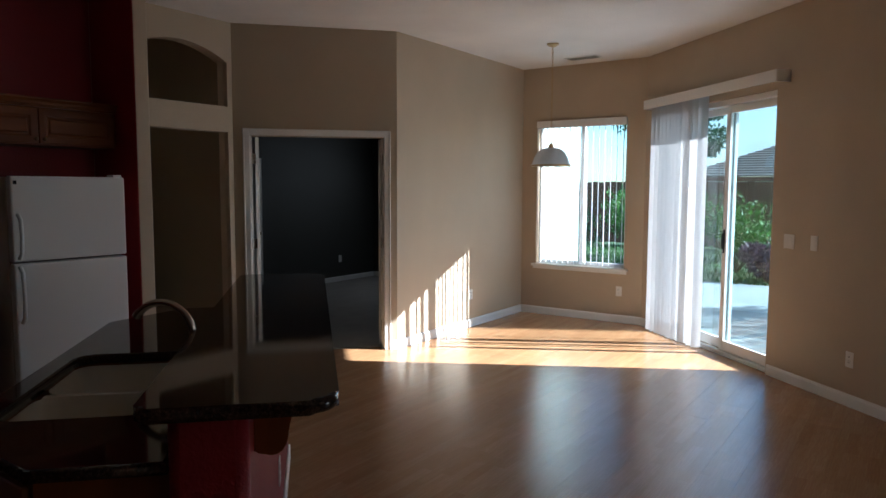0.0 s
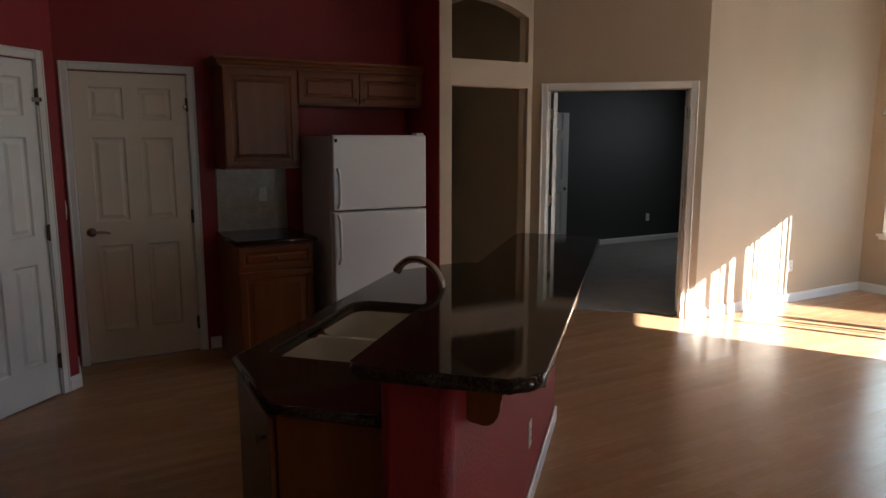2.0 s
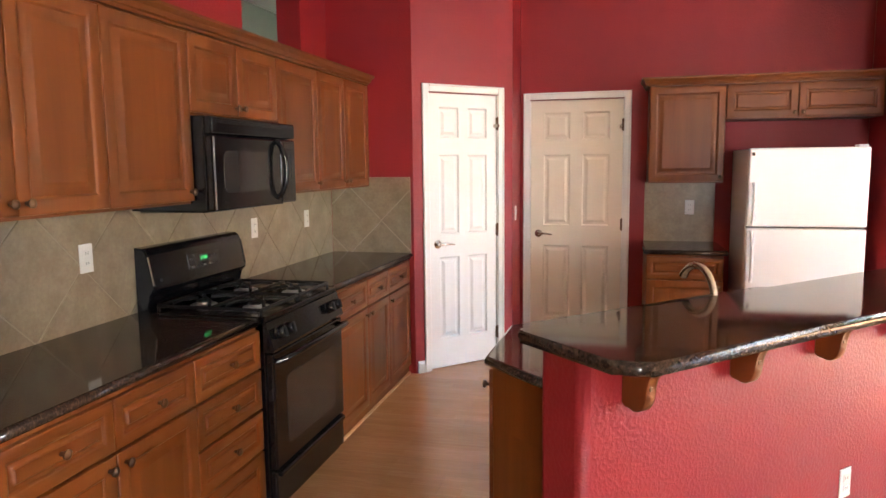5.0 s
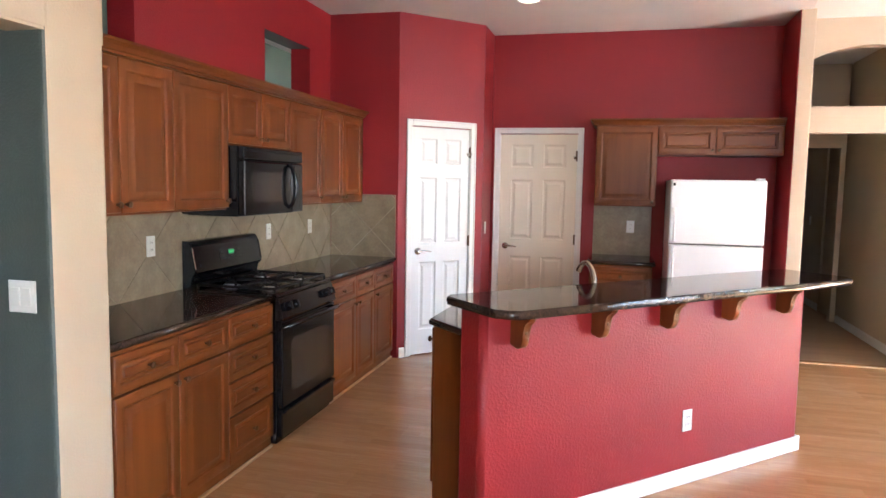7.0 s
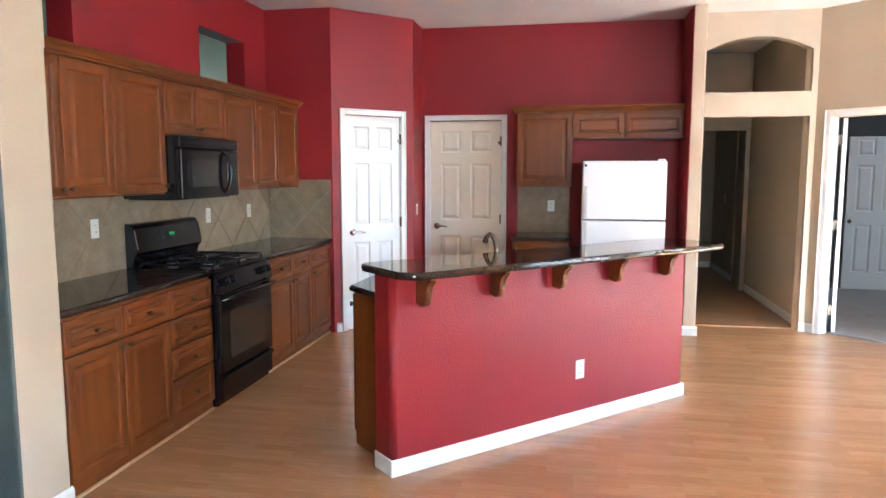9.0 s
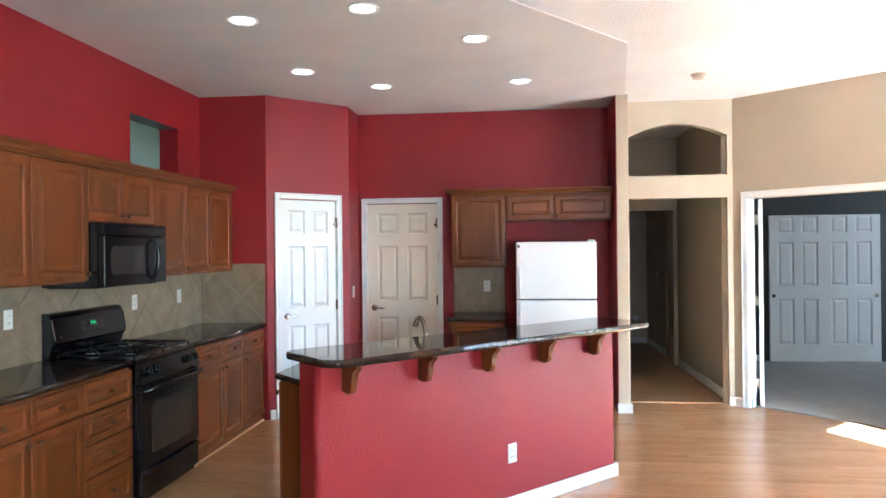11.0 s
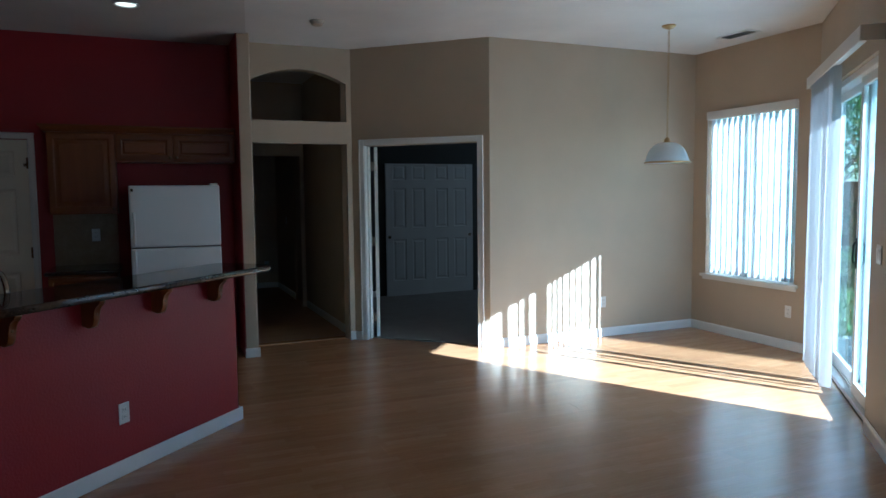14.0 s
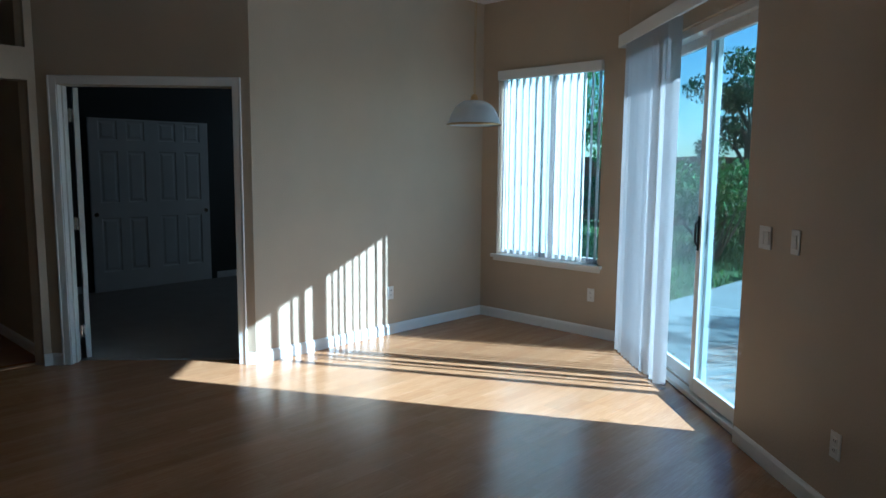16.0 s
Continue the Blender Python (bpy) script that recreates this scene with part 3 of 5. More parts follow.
# ---------------------------------------------------------------- doors
def casing(parent, w, h, side=-1, cw=0.058):
    """Moulded casing round an opening w wide and h high, in the local plane y = 0, standing out to -y."""
    def strip(x0, x1, z0, z1, up):
        bm = bmesh.new()
        add_box(bm, x0, x1, -0.012, -0.0005, z0, z1, 0.003)
        if up:
            s = 1 if x0 < w / 2 else -1
            o = x0 if s > 0 else x1
            add_box(bm, *sorted((o, o + s * 0.016)), -0.018, -0.010, z0, z1, 0.004)
        else:
            add_box(bm, x0, x1, -0.018, -0.010, z1 - 0.016, z1, 0.004)
        return bm
    part("casing", strip(-cw, -0.004, 0, h + cw, True), TRIM, parent)
    part("casing", strip(w + 0.004, w + cw, 0, h + cw, True), TRIM, parent)
    part("casing", strip(-0.004, w + 0.004, h + 0.004, h + cw, False), TRIM, parent)


def jamb(parent, w, h, depth):
    bm = bmesh.new()
    add_box(bm, -0.010, 0.0, 0.0, depth, 0, h)
    add_box(bm, w, w + 0.010, 0.0, depth, 0, h)
    add_box(bm, -0.010, w + 0.010, 0.0, depth, h, h + 0.008)
    part("jamb", bm, TRIM, parent)


def leaf(parent, w, h, material, m, cols=2, name="leaf", label="", both=True):
    """A moulded six-panel leaf, hinge edge at x = 0, 35 mm thick, with its face at y = 0."""
    st = 0.105 if w > 0.65 else 0.085
    mid = 0.10 if w > 0.65 else 0.08
    pw = (w - 2 * st - mid * (cols - 1)) / cols
    rows = [(0.0, 0.22), (0.83, 1.0), (1.58, 1.70), (1.92, h)]      # rails
    bm = bmesh.new()
    t = 0.035
    xs = [0.0]
    for c in range(cols):
        xs += [st + c * (pw + mid), st + c * (pw + mid) + pw]
    xs.append(w)
    for i in range(0, len(xs), 2):
        add_box(bm, xs[i], xs[i + 1], 0, t, 0, h)
    for c in range(cols):
        for z0, z1 in rows:
            add_box(bm, xs[1 + 2 * c], xs[2 + 2 * c], 0, t, z0, z1)
    ob = part(name, bm, material, parent, label, m=m)
    for c in range(cols):
        for (a, z0), (z1, b) in zip(rows, rows[1:]):
            x0, x1 = xs[1 + 2 * c], xs[2 + 2 * c]
            p = bmesh.new()
            steps = [(0.0, 0.0005), (0.009, 0.012), (0.024, 0.012), (0.044, 0.003)]
            for sgn, y0 in ((1, 0.0), (-1, t)):
                rings = []
                for ins, dep in steps:
                    y = y0 + sgn * dep
                    rings.append([p.verts.new(q) for q in ((x0 + ins, y, z0 + ins), (x1 - ins, y, z0 + ins), (x1 - ins, y, z1 - ins), (x0 + ins, y, z1 - ins))])
                for ra, rb in zip(rings, rings[1:]):
                    for k in range(4):
                        p.faces.new((ra[k], ra[(k + 1) % 4], rb[(k + 1) % 4], rb[k]))
                p.faces.new(rings[-1])
            part("panel", p, material, ob)
    return ob


def hinge(parent, x, z):
    bm = box(x - 0.011, x + 0.011, -0.006, 0.004, z - 0.045, z + 0.045, 0.002)
    add_tube(bm, [(x, -0.009, z - 0.05), (x, -0.009, z + 0.05)], 0.006, 8)
    part("hinge", bm, BRONZE, parent)


def lever(parent, x, z, s, metal=STEEL, label="satin nickel lever handle"):
    """A lever handle on a round rose; s: the way the lever points."""
    h = part("handle", add_lathe(bmesh.new(), [(0, 0), (0.031, 0), (0.031, 0.006), (0.014, 0.012), (0.012, 0.045), (0, 0.045)], 18, pose(x, 0, z, 90)), metal, parent, label, True)
    part("lever", tube([(x, -0.042, z), (x + s * 0.03, -0.048, z + 0.004), (x + s * 0.075, -0.048, z + 0.001), (x + s * 0.115, -0.046, z - 0.006)], [0.010, 0.009, 0.008, 0.006], 10), metal, h, "", True)


def inner_door(name, p, q, s0, w, label, material, back):
    at = along(p, q, FL) @ pose(s0, 0, 0)
    d = thing(name, at, label, "door", kind="structure")
    casing(d, w, 2.03)
    jamb(d, w, 2.03, 0.12)
    lf = leaf(d, w - 0.006, 2.018, material, pose(0.003, 0.012, 0.008))
    if material is DOORB:
        lever(lf, 0.065, 0.93, 1, CHROME, "polished chrome lever handle")
    else:
        lever(lf, 0.065, 0.93, 1)
    for z in (0.22, 1.02, 1.82):
        hinge(d, w - 0.002, z)
    part("stop", box(w - 0.03, w - 0.012, -0.05, 0.01, 1.79, 1.815, 0.003), STEEL, d)
    # dark space behind closes the opening
    part("backing", box(0, w, 0.10, 0.11, 0, 2.03), back, d)
    return d


inner_door("door_1", K2, K3, PD0, PD1 - PD0, "closed white six-panel pantry door with lever handle", DOORB, TRIM)
inner_door("door_2", K4, K5, 0.085, 0.742, "closed cream six-panel door with lever handle", DOORW, TRIM)

# bedroom double door, both leaves swung in
at = along(K9, K10, FL) @ pose(BD0, 0, 0)
bw = BD1 - BD0
d3 = thing("door_3", at, "open white double door into the dark bedroom", "door", kind="structure")
casing(d3, bw, 2.002, cw=0.064)
jamb(d3, bw, 2.002, 0.13)
part("stop", box(0.0, 0.012, 0.05, 0.085, 0, 2.0), TRIM, d3)
part("stop", box(bw - 0.012, bw, 0.05, 0.085, 0, 2.0), TRIM, d3)
lf = leaf(d3, 0.59, 1.985, DOORB, pose(0.068, 0.157, 0.012, 0, 0, 116), name="leaf", label="open white door leaf")
lf2 = leaf(d3, 0.59, 1.985, DOORB, pose(bw - 0.004, 0.19, 0.012, 0, 0, 36), name="leaf", label="open white door leaf")
for z in (0.22, 1.02, 1.80):
    part("hinge", add_tube(box(0.0, 0.040, 0.131, 0.138, z - 0.045, z + 0.045, 0.001), [(0.014, 0.131, z - 0.05), (0.014, 0.131, z + 0.05)], 0.007), STEEL, d3)
    part("hinge", add_tube(box(bw - 0.003, bw - 0.0005, 0.02, 0.05, z - 0.045, z + 0.045, 0.001), [(bw - 0.008, 0.10, z - 0.05), (bw - 0.008, 0.10, z + 0.05)], 0.007), STEEL, d3)

# sliding closet doors of the bedroom
cd = thing("door_4", along((5.53, BY), (6.95, BY), FL), "white six-panel sliding closet doors", "door", kind="structure")
for x, y in ((0.0, -0.05), (0.69, -0.012)):
    l4 = leaf(cd, 0.72, 1.94, DOORB, pose(x, y - 0.036, 0.012))
    fx = 0.05 if x == 0 else 0.67
    part("finger_pull", lathe([(0, 0.002), (0.022, 0.002), (0.026, 0.0)], 16, pose(fx, -0.001, 0.87, 90)), STEEL, l4)


# ---------------------------------------------------------------- kitchen cabinets
def knob(parent, x, z, y=-0.02):
    part("knob", add_lathe(bmesh.new(), [(0, 0), (0.007, 0), (0.006, 0.012), (0.014, 0.018), (0.015, 0.024), (0.009, 0.029), (0, 0.030)], 14, pose(x, y, z, 90)), BRONZE, parent, "dark bronze knob", True)


def front(parent, name, x0, x1, z0, z1, kx=None, kz=None, fr=0.056):
    """A raised-panel front in the plane y = 0 that stands out 20 mm to -y."""
    g = 0.0025
    x0, x1, z0, z1 = x0 + g, x1 - g, z0 + g, z1 - g
    fr = min(fr, (z1 - z0) * 0.27)
    bm = bmesh.new()
    rings = []
    for ins, y in ((0, 0.0), (0, -0.016), (0.002, -0.019), (0.005, -0.020), (fr - 0.016, -0.020), (fr - 0.013, -0.020), (fr - 0.008, -0.0185), (fr - 0.004, -0.015), (fr, -0.0115)):
        rings.append([bm.verts.new(c) for c in ((x0 + ins, y, z0 + ins), (x1 - ins, y, z0 + ins), (x1 - ins, y, z1 - ins), (x0 + ins, y, z1 - ins))])
    for ra, rb in zip(rings, rings[1:]):
        for k in range(4):
            bm.faces.new((ra[k], ra[(k + 1) % 4], rb[(k + 1) % 4], rb[k]))
    d = part(name, bm, CAB if z1 - z0 > 0.3 else CAB_X, parent, "", True)
    p = bmesh.new()
    rings = []
    rs = 0.034 if z1 - z0 > 0.25 else 0.014
    for ins, y in ((fr - 0.001, -0.010), (fr + 0.004, -0.009), (fr + 0.007, -0.009), (fr + 0.006 + rs * 0.35, -0.0105), (fr + 0.006 + rs * 0.7, -0.0145), (fr + 0.005 + rs * 0.95, -0.0185), (fr + 0.008 + rs, -0.0185)):
        rings.append([p.verts.new(c) for c in ((x0 + ins, y, z0 + ins), (x1 - ins, y, z0 + ins), (x1 - ins, y, z1 - ins), (x0 + ins, y, z1 - ins))])
    for ra, rb in zip(rings, rings[1:]):
        for k in range(4):
            p.faces.new((ra[k], ra[(k + 1) % 4], rb[(k + 1) % 4], rb[k]))
    p.faces.new(rings[-1])
    part("panel", p, CAB if z1 - z0 > 0.3 else CAB_X, d, "", True)
    if kx is not None:
        knob(d, kx, kz)
    return d


def cabinet(name, m, w, depth, z0, z1, fronts, label, group):
    """A cabinet whose front is the local plane y = 0, x from 0 to w."""
    c = thing(name, m, label, "cabinet", group)
    part("body", box(0.0005, w - 0.0005, 0.0, depth, z0, z1, 0.001), CAB, c)
    for f in fronts:
        front(c, *f)
    return c


BX = -0.124                          # base fronts along the stove wall
UX = -0.398                          # upper fronts
CT = 0.880                           # underside of the worktops


def base_w(y0, y1, kind, knob_left):
    m = pose(BX, y0, 0, 0, 0, 90)      # local x runs along world y, local y into the wall
    w = y1 - y0
    fr = []
    if kind == "drawers":
        for za, zb in ((0.70, 0.865), (0.525, 0.695), (0.345, 0.52), (0.09, 0.34)):
            fr.append(("drawer", 0, w, za, zb, w / 2, (za + zb) / 2))
    else:
        fr.append(("drawer", 0, w, 0.70, 0.865, w / 2, 0.782))
        fr.append(("door", 0, w, 0.09, 0.695, 0.035 if knob_left else w - 0.035, 0.655))
    return cabinet("base_cabinet", m, w, 0.575, FL, CT, fr, "honey-stained base cabinet with raised-panel door and drawer" if kind != "drawers" else "honey-stained base cabinet with four drawers", "base cabinets")


for y0, y1, k, kl in ((0.705, 1.12, "door", False), (1.12, 1.53, "door", True), (1.53, 1.995, "drawers", True), (2.765, 3.285, "door", False), (3.285, 3.684, "door", True), (3.684, 4.165, "door", True)):
    base_w(y0, y1, k, kl)


def upper_w(y0, y1, z0, doors, label="honey-stained wall cabinet with raised-panel doors"):
    m = pose(UX, y0, 0, 0, 0, 90)
    fr = [("door", a - y0, b - y0, z0 + 0.01, 2.092, (a - y0 + 0.03) if kl else (b - y0 - 0.03), z0 + 0.05) for a, b, kl in doors]
    return cabinet("wall_cabinet", m, y1 - y0, 0.303, z0, 2.10, fr, label, "wall cabinets")


upper_w(0.70, 1.50, 1.39, [(0.70, 1.112, False), (1.112, 1.50, True)])
upper_w(1.50, 2.00, 1.39, [(1.50, 2.00, False)])
upper_w(2.00, 2.762, 1.757, [(2.00, 2.381, False), (2.381, 2.762, True)], "small honey-stained wall cabinet above the microwave")
upper_w(2.762, 3.265, 1.39, [(2.762, 3.265, False)])
upper_w(3.265, 4.11, 1.39, [(3.265, 3.68, False), (3.68, 4.11, True)])


def crown(name, m, n, ret0=0.0, ret1=0.0):
    """Crown moulding on top of the cabinets, local x from 0 to n."""
    bm = bmesh.new()
    prof = [(0.0, 0.0), (-0.022, 0.0), (-0.024, 0.010), (-0.034, 0.016), (-0.040, 0.034), (-0.056, 0.050), (-0.058, 0.062), (0.0, 0.062)]
    a = [bm.verts.new((y if ret0 else 0.0, y, z)) for y, z in prof]
    b = [bm.verts.new((n - (y if ret1 else 0.0), y, z)) for y, z in prof]
    for i in range(len(prof)):
        j = (i + 1) % len(prof)
        bm.faces.new((a[i], a[j], b[j], b[i]))
    bm.faces.new(a)
    bm.faces.new(b[::-1])
    for ret, x, s in ((ret0, 0.0, -1), (ret1, n, 1)):
        if ret:
            c = [bm.verts.new((x - s * y, y, z)) for y, z in prof]
            d = [bm.verts.new((x - s * y, ret, z)) for y, z in prof]
            for i in range(len(prof)):
                j = (i + 1) % len(prof)
                bm.faces.new((c[i], c[j], d[j], d[i]))
            bm.faces.new(d)
    return tagged(link(name, bm, CAB_X, m=m), "honey-stained crown moulding on the wall cabinets", "moulding", kind="structure")


crown("crown_moulding", pose(UX, 0.70, 2.10, 0, 0, 90), 4.11 - 0.70, 0, 0.30)
# fillers and floor strips
tagged(link("cabinet_filler", box(UX - 0.303, UX, 4.1105, 4.17, 1.39, 2.10, 0.001), CAB), "honey-stained filler strip beside the wall cabinet", "trim", kind="structure")
for y0, y1 in ((0.70, 1.99), (2.77, 4.165)):
    tagged(link("floor_trim", prism([(BX, y0), (BX + 0.016, y0), (BX + 0.016, y1), (BX, y1)], FL, FL + 0.018, 0.006, 2), OAK), "pale quarter-round strip under the cabinets", "trim", kind="structure")

# fridge wall units
UF = 4.93


def unit_n(name, x0, x1, yf, depth, z0, z1, fronts, label, group):
    return cabinet(name, pose(x0, yf, 0), x1 - x0, depth, z0, z1, fronts, label, group)


unit_n("wall_cabinet", 1.555, 2.09, UF, 0.303, 1.385, 2.10, [("door", 0, 0.535, 1.395, 2.092, 0.505, 1.43)], "honey-stained wall cabinet beside the fridge", "wall cabinets")
unit_n("wall_cabinet", 2.09, 3.118, UF, 0.303, 1.845, 2.10, [("door", 0, 0.48, 1.853, 2.092, 0.452, 1.885), ("door", 0.48, 1.028, 1.853, 2.092, 0.508, 1.885)], "short honey-stained wall cabinet above the fridge", "wall cabinets")
crown("crown_moulding", pose(1.555, UF, 2.10), 3.118 - 1.555, 0.30, 0)
unit_n("base_cabinet", 1.545, 2.075, 4.645, 0.585, FL, CT, [("drawer", 0, 0.53, 0.70, 0.865, 0.265, 0.782), ("door", 0, 0.53, 0.09, 0.695, 0.495, 0.655)], "honey-stained base cabinet beside the fridge", "base cabinets")


# worktops
def worktop(name, poly, z0, z1, label):
    return tagged(link(name, prism(poly, z0, z1, 0.015, 6, "rim"), GRANITE, smooth=0.015), label, "countertop")


worktop("countertop", [(-0.700, 0.693), (-0.098, 0.693), (-0.098, 1.998), (-0.700, 1.998)], CT, 0.915, "polished dark brown granite countertop beside the stove")
worktop("countertop", [(-0.700, 2.762), (-0.098, 2.762), (-0.098, 4.152), (-0.082, 4.168), (-0.700, 4.168)], CT, 0.915, "polished dark brown granite countertop by the pantry")
worktop("countertop", [(1.525, 4.605), (2.10, 4.605), (2.10, 5.232), (1.525, 5.232)], CT, 0.915, "small dark granite countertop beside the fridge")

# ---------------------------------------------------------------- island, local x along its length, -y towards the living room
IM = pose(1.252, 1.243, 0, 0, 0, 45)
isl = thing("kitchen_island", IM, "kitchen island with red half wall and granite bar", "kitchen island")
part("half_wall", moved(prism([(0.0, 0.0), (2.268, 0.0), (2.268, 0.185), (0.0, 0.185)], FL, 1.033, 0.03, 6, "upright"), Matrix()), RED, isl, "red textured half wall", 0.03)
bmb = bmesh.new()
add_box(bmb, -0.013, 2.281, -0.013, 0.0, FL, FL + 0.088, 0.004)
part("baseboard", bmb, TRIM, isl, "white baseboard")
part("baseboard", box(-0.013, 0.0, 0.0, 0.16, FL, FL + 0.088, 0.004), TRIM, isl, "white baseboard")
part("baseboard", box(2.268, 2.281, 0.0, 0.185, FL, FL + 0.088, 0.004), TRIM, isl, "white baseboard")


def rounded_poly(pts, rads, n=6):
    out = []
    for i, p in enumerate(pts):
        a, b = Vector(pts[i - 1]), Vector(pts[(i + 1) % len(pts)])
        p, r = Vector(p), rads[i]
        if r == 0:
            out.append(tuple(p))
            continue
        da, db = (a - p).normalized(), (b - p).normalized()
        half = math.acos(max(-1, min(1, da.dot(db)))) / 2
        s, e = p + da * (r / math.tan(half)), p + db * (r / math.tan(half))
        c = p + (da + db).normalized() * (r / math.sin(half))
        a0, a1 = math.atan2(*(s - c).yx), math.atan2(*(e - c).yx)
        dlt = (a1 - a0 + math.pi) % (2 * math.pi) - math.pi
        out += [(c.x + r * math.cos(a0 + dlt * k / n), c.y + r * math.sin(a0 + dlt * k / n)) for k in range(n + 1)]
    return out


part("bar_top", prism(rounded_poly([(-0.04, -0.214), (2.40, -0.214), (2.40, 0.25), (-0.04, 0.25)], [0.07, 0.06, 0.03, 0.03]), 1.033, 1.070, 0.0175, 7, "rim"), GRANITE, isl, "polished dark brown granite bar top", 0.015)


def corbel(x):
    prof = [(0.0, 1.033), (-0.150, 1.033), (-0.152, 1.014), (-0.146, 1.003), (-0.130, 0.996), (-0.116, 0.986), (-0.106, 0.972), (-0.101, 0.955), (-0.100, 0.936), (-0.099, 0.917), (-0.093, 0.899), (-0.082, 0.884), (-0.066, 0.875), (-0.048, 0.873), (-0.030, 0.877), (-0.014, 0.884), (0.0, 0.886)]
    prof = [(0.88 * y, z) for y, z in prof]
    bm = bmesh.new()
    a = [bm.verts.new((x - 0.003, y, z)) for y, z in prof]
    b = [bm.verts.new((x + 0.035, y, z)) for y, z in prof]
    n = len(prof)
    fs = [bm.faces.new(a), bm.faces.new(b[::-1])] + [bm.faces.new((a[i], a[(i + 1) % n], b[(i + 1) % n], b[i])) for i in range(n)]
    bmesh.ops.bevel(bm, geom=list(fs[0].edges) + list(fs[1].edges), offset=0.003, segments=1, affect="EDGES")
    c = part("corbel", bm, CAB, isl, "honey-stained wooden bracket", 0.006)
    part("plug", lathe([(0, 0.0015), (0.006, 0.0015), (0.007, 0)], 10, pose(x + 0.016, -0.0885, 0.945, 90)), BRONZE, c)


for x in (0.145, 0.605, 1.055, 1.52, 1.985):
    corbel(x)

# lower cabinets of the island and their top with the sink cut in
CP = [(0.03, 0.187), (0.03, 0.503), (0.37, 0.822), (1.893, 0.822), (2.17, 0.596), (2.25, 0.50), (2.25, 0.187)]
part("cabinet_body", prism([(0.055, 0.187), (0.055, 0.49), (0.385, 0.797), (1.88, 0.797), (2.15, 0.58), (2.22, 0.187)], FL, 0.68, 0.002, 1, "upright"), CAB, isl, "honey-stained cabinet body")
for q in (([(0.055, 0.187), (0.055, 0.49), (0.385, 0.797), (0.40, 0.797), (0.40, 0.187)]), ([(1.225, 0.187), (1.225, 0.797), (1.88, 0.797), (2.15, 0.58), (2.22, 0.187)]), ([(0.40, 0.765), (0.40, 0.797), (1.225, 0.797), (1.225, 0.765)])):
    part("cabinet_side", prism(q, 0.68, CT), CAB, isl)
SX0, SX1, SY0, SY1 = 0.42, 1.20, 0.30, 0.735


def inset(poly, d):
    """A convex plan outline drawn in by d on every side."""
    out = []
    n = len(poly)
    mid_ = sum((Vector(p) for p in poly), Vector((0, 0))) / n
    lines = []
    for k in range(n):
        a, b = Vector(poly[k]), Vector(poly[(k + 1) % n])
        nv = Vector((a.y - b.y, b.x - a.x)).normalized()
        if nv.dot(mid_ - a) < 0:
            nv = -nv
        lines.append((nv, nv.dot(a) + d))
    for k in range(n):
        (n0, c0), (n1, c1) = lines[k - 1], lines[k]
        det = n0.x * n1.y - n0.y * n1.x
        out.append(((c0 * n1.y - c1 * n0.y) / det, (n0.x * c1 - n1.x * c0) / det))
    return out


def sink_hole(d):
    return rounded_poly([(SX0 - d, SY0 - d), (SX1 + d, SY0 - d), (SX1 + d, SY1 + d), (SX0 - d, SY1 + d)], [0.07 + d] * 4, 6)


bm = bmesh.new()
rims = []
for steps, shape in ((((0.014, 0.915), (0.008, 0.9137), (0.003, 0.9095), (0.0, 0.902), (0.0, 0.893), (0.003, 0.886), (0.014, CT)), lambda d: inset(CP, d)),
                     (((0.008, 0.915), (0.003, 0.9135), (0.0, 0.909), (0.0, CT)), sink_hole)):
    rings = [[bm.verts.new((x, y, z)) for x, y in shape(d)] for d, z in steps]
    for ra, rb in zip(rings, rings[1:]):
        for k in range(len(ra)):
            bm.faces.new((ra[k], ra[(k + 1) % len(ra)], rb[(k + 1) % len(rb)], rb[k]))
    rims.append((rings[0], rings[-1]))
for k in (0, 1):
    es = []
    for rim in rims:
        loop_ = rim[k]
        for q in range(len(loop_)):
            es.append(bm.edges.get((loop_[q], loop_[(q + 1) % len(loop_)])))
    bmesh.ops.triangle_fill(bm, use_beauty=True, edges=es)
ct = part("counter_top", bm, GRANITE, isl, "polished dark brown granite counter with a sink cut-out")
for f in ct.data.polygons:
    f.use_smooth = abs(f.normal.z) < 0.999


# fronts of the island units towards the stove, with knobs
for x0, x1, kk in ((0.40, 0.86, 0.83), (0.86, 1.32, 0.89), (1.32, 1.86, 1.36)):
    fd = part("door", box(x0 + 0.003, x1 - 0.003, 0.7975, 0.817, 0.09, 0.69, 0.003), CAB, isl)
    part("knob", lathe([(0, 0), (0.006, 0), (0.006, 0.014), (0.015, 0.02), (0.013, 0.028), (0, 0.03)], 12, pose(kk, 0.817, 0.65, -90)), BRONZE, fd, "", True)
    fw = part("drawer", box(x0 + 0.003, x1 - 0.003, 0.7975, 0.817, 0.70, 0.865, 0.003), CAB_X, isl)
    part("knob", lathe([(0, 0), (0.006, 0), (0.006, 0.014), (0.015, 0.02), (0.013, 0.028), (0, 0.03)], 12, pose((x0 + x1) / 2, 0.817, 0.785, -90)), BRONZE, fw, "", True)
# angled corner front
ca_m = pose(0.055, 0.49, 0, 0, 0, math.degrees(math.atan2(0.307, 0.33)))
cdr = part("door", moved(box(0.02, 0.43, 0.0, 0.018, 0.09, 0.865, 0.003), ca_m), CAB, isl)
part("knob", lathe([(0, 0), (0.006, 0), (0.006, 0.014), (0.015, 0.02), (0.013, 0.028), (0, 0.03)], 12, ca_m @ pose(0.06, 0.018, 0.80, -90)), BRONZE, cdr, "", True)


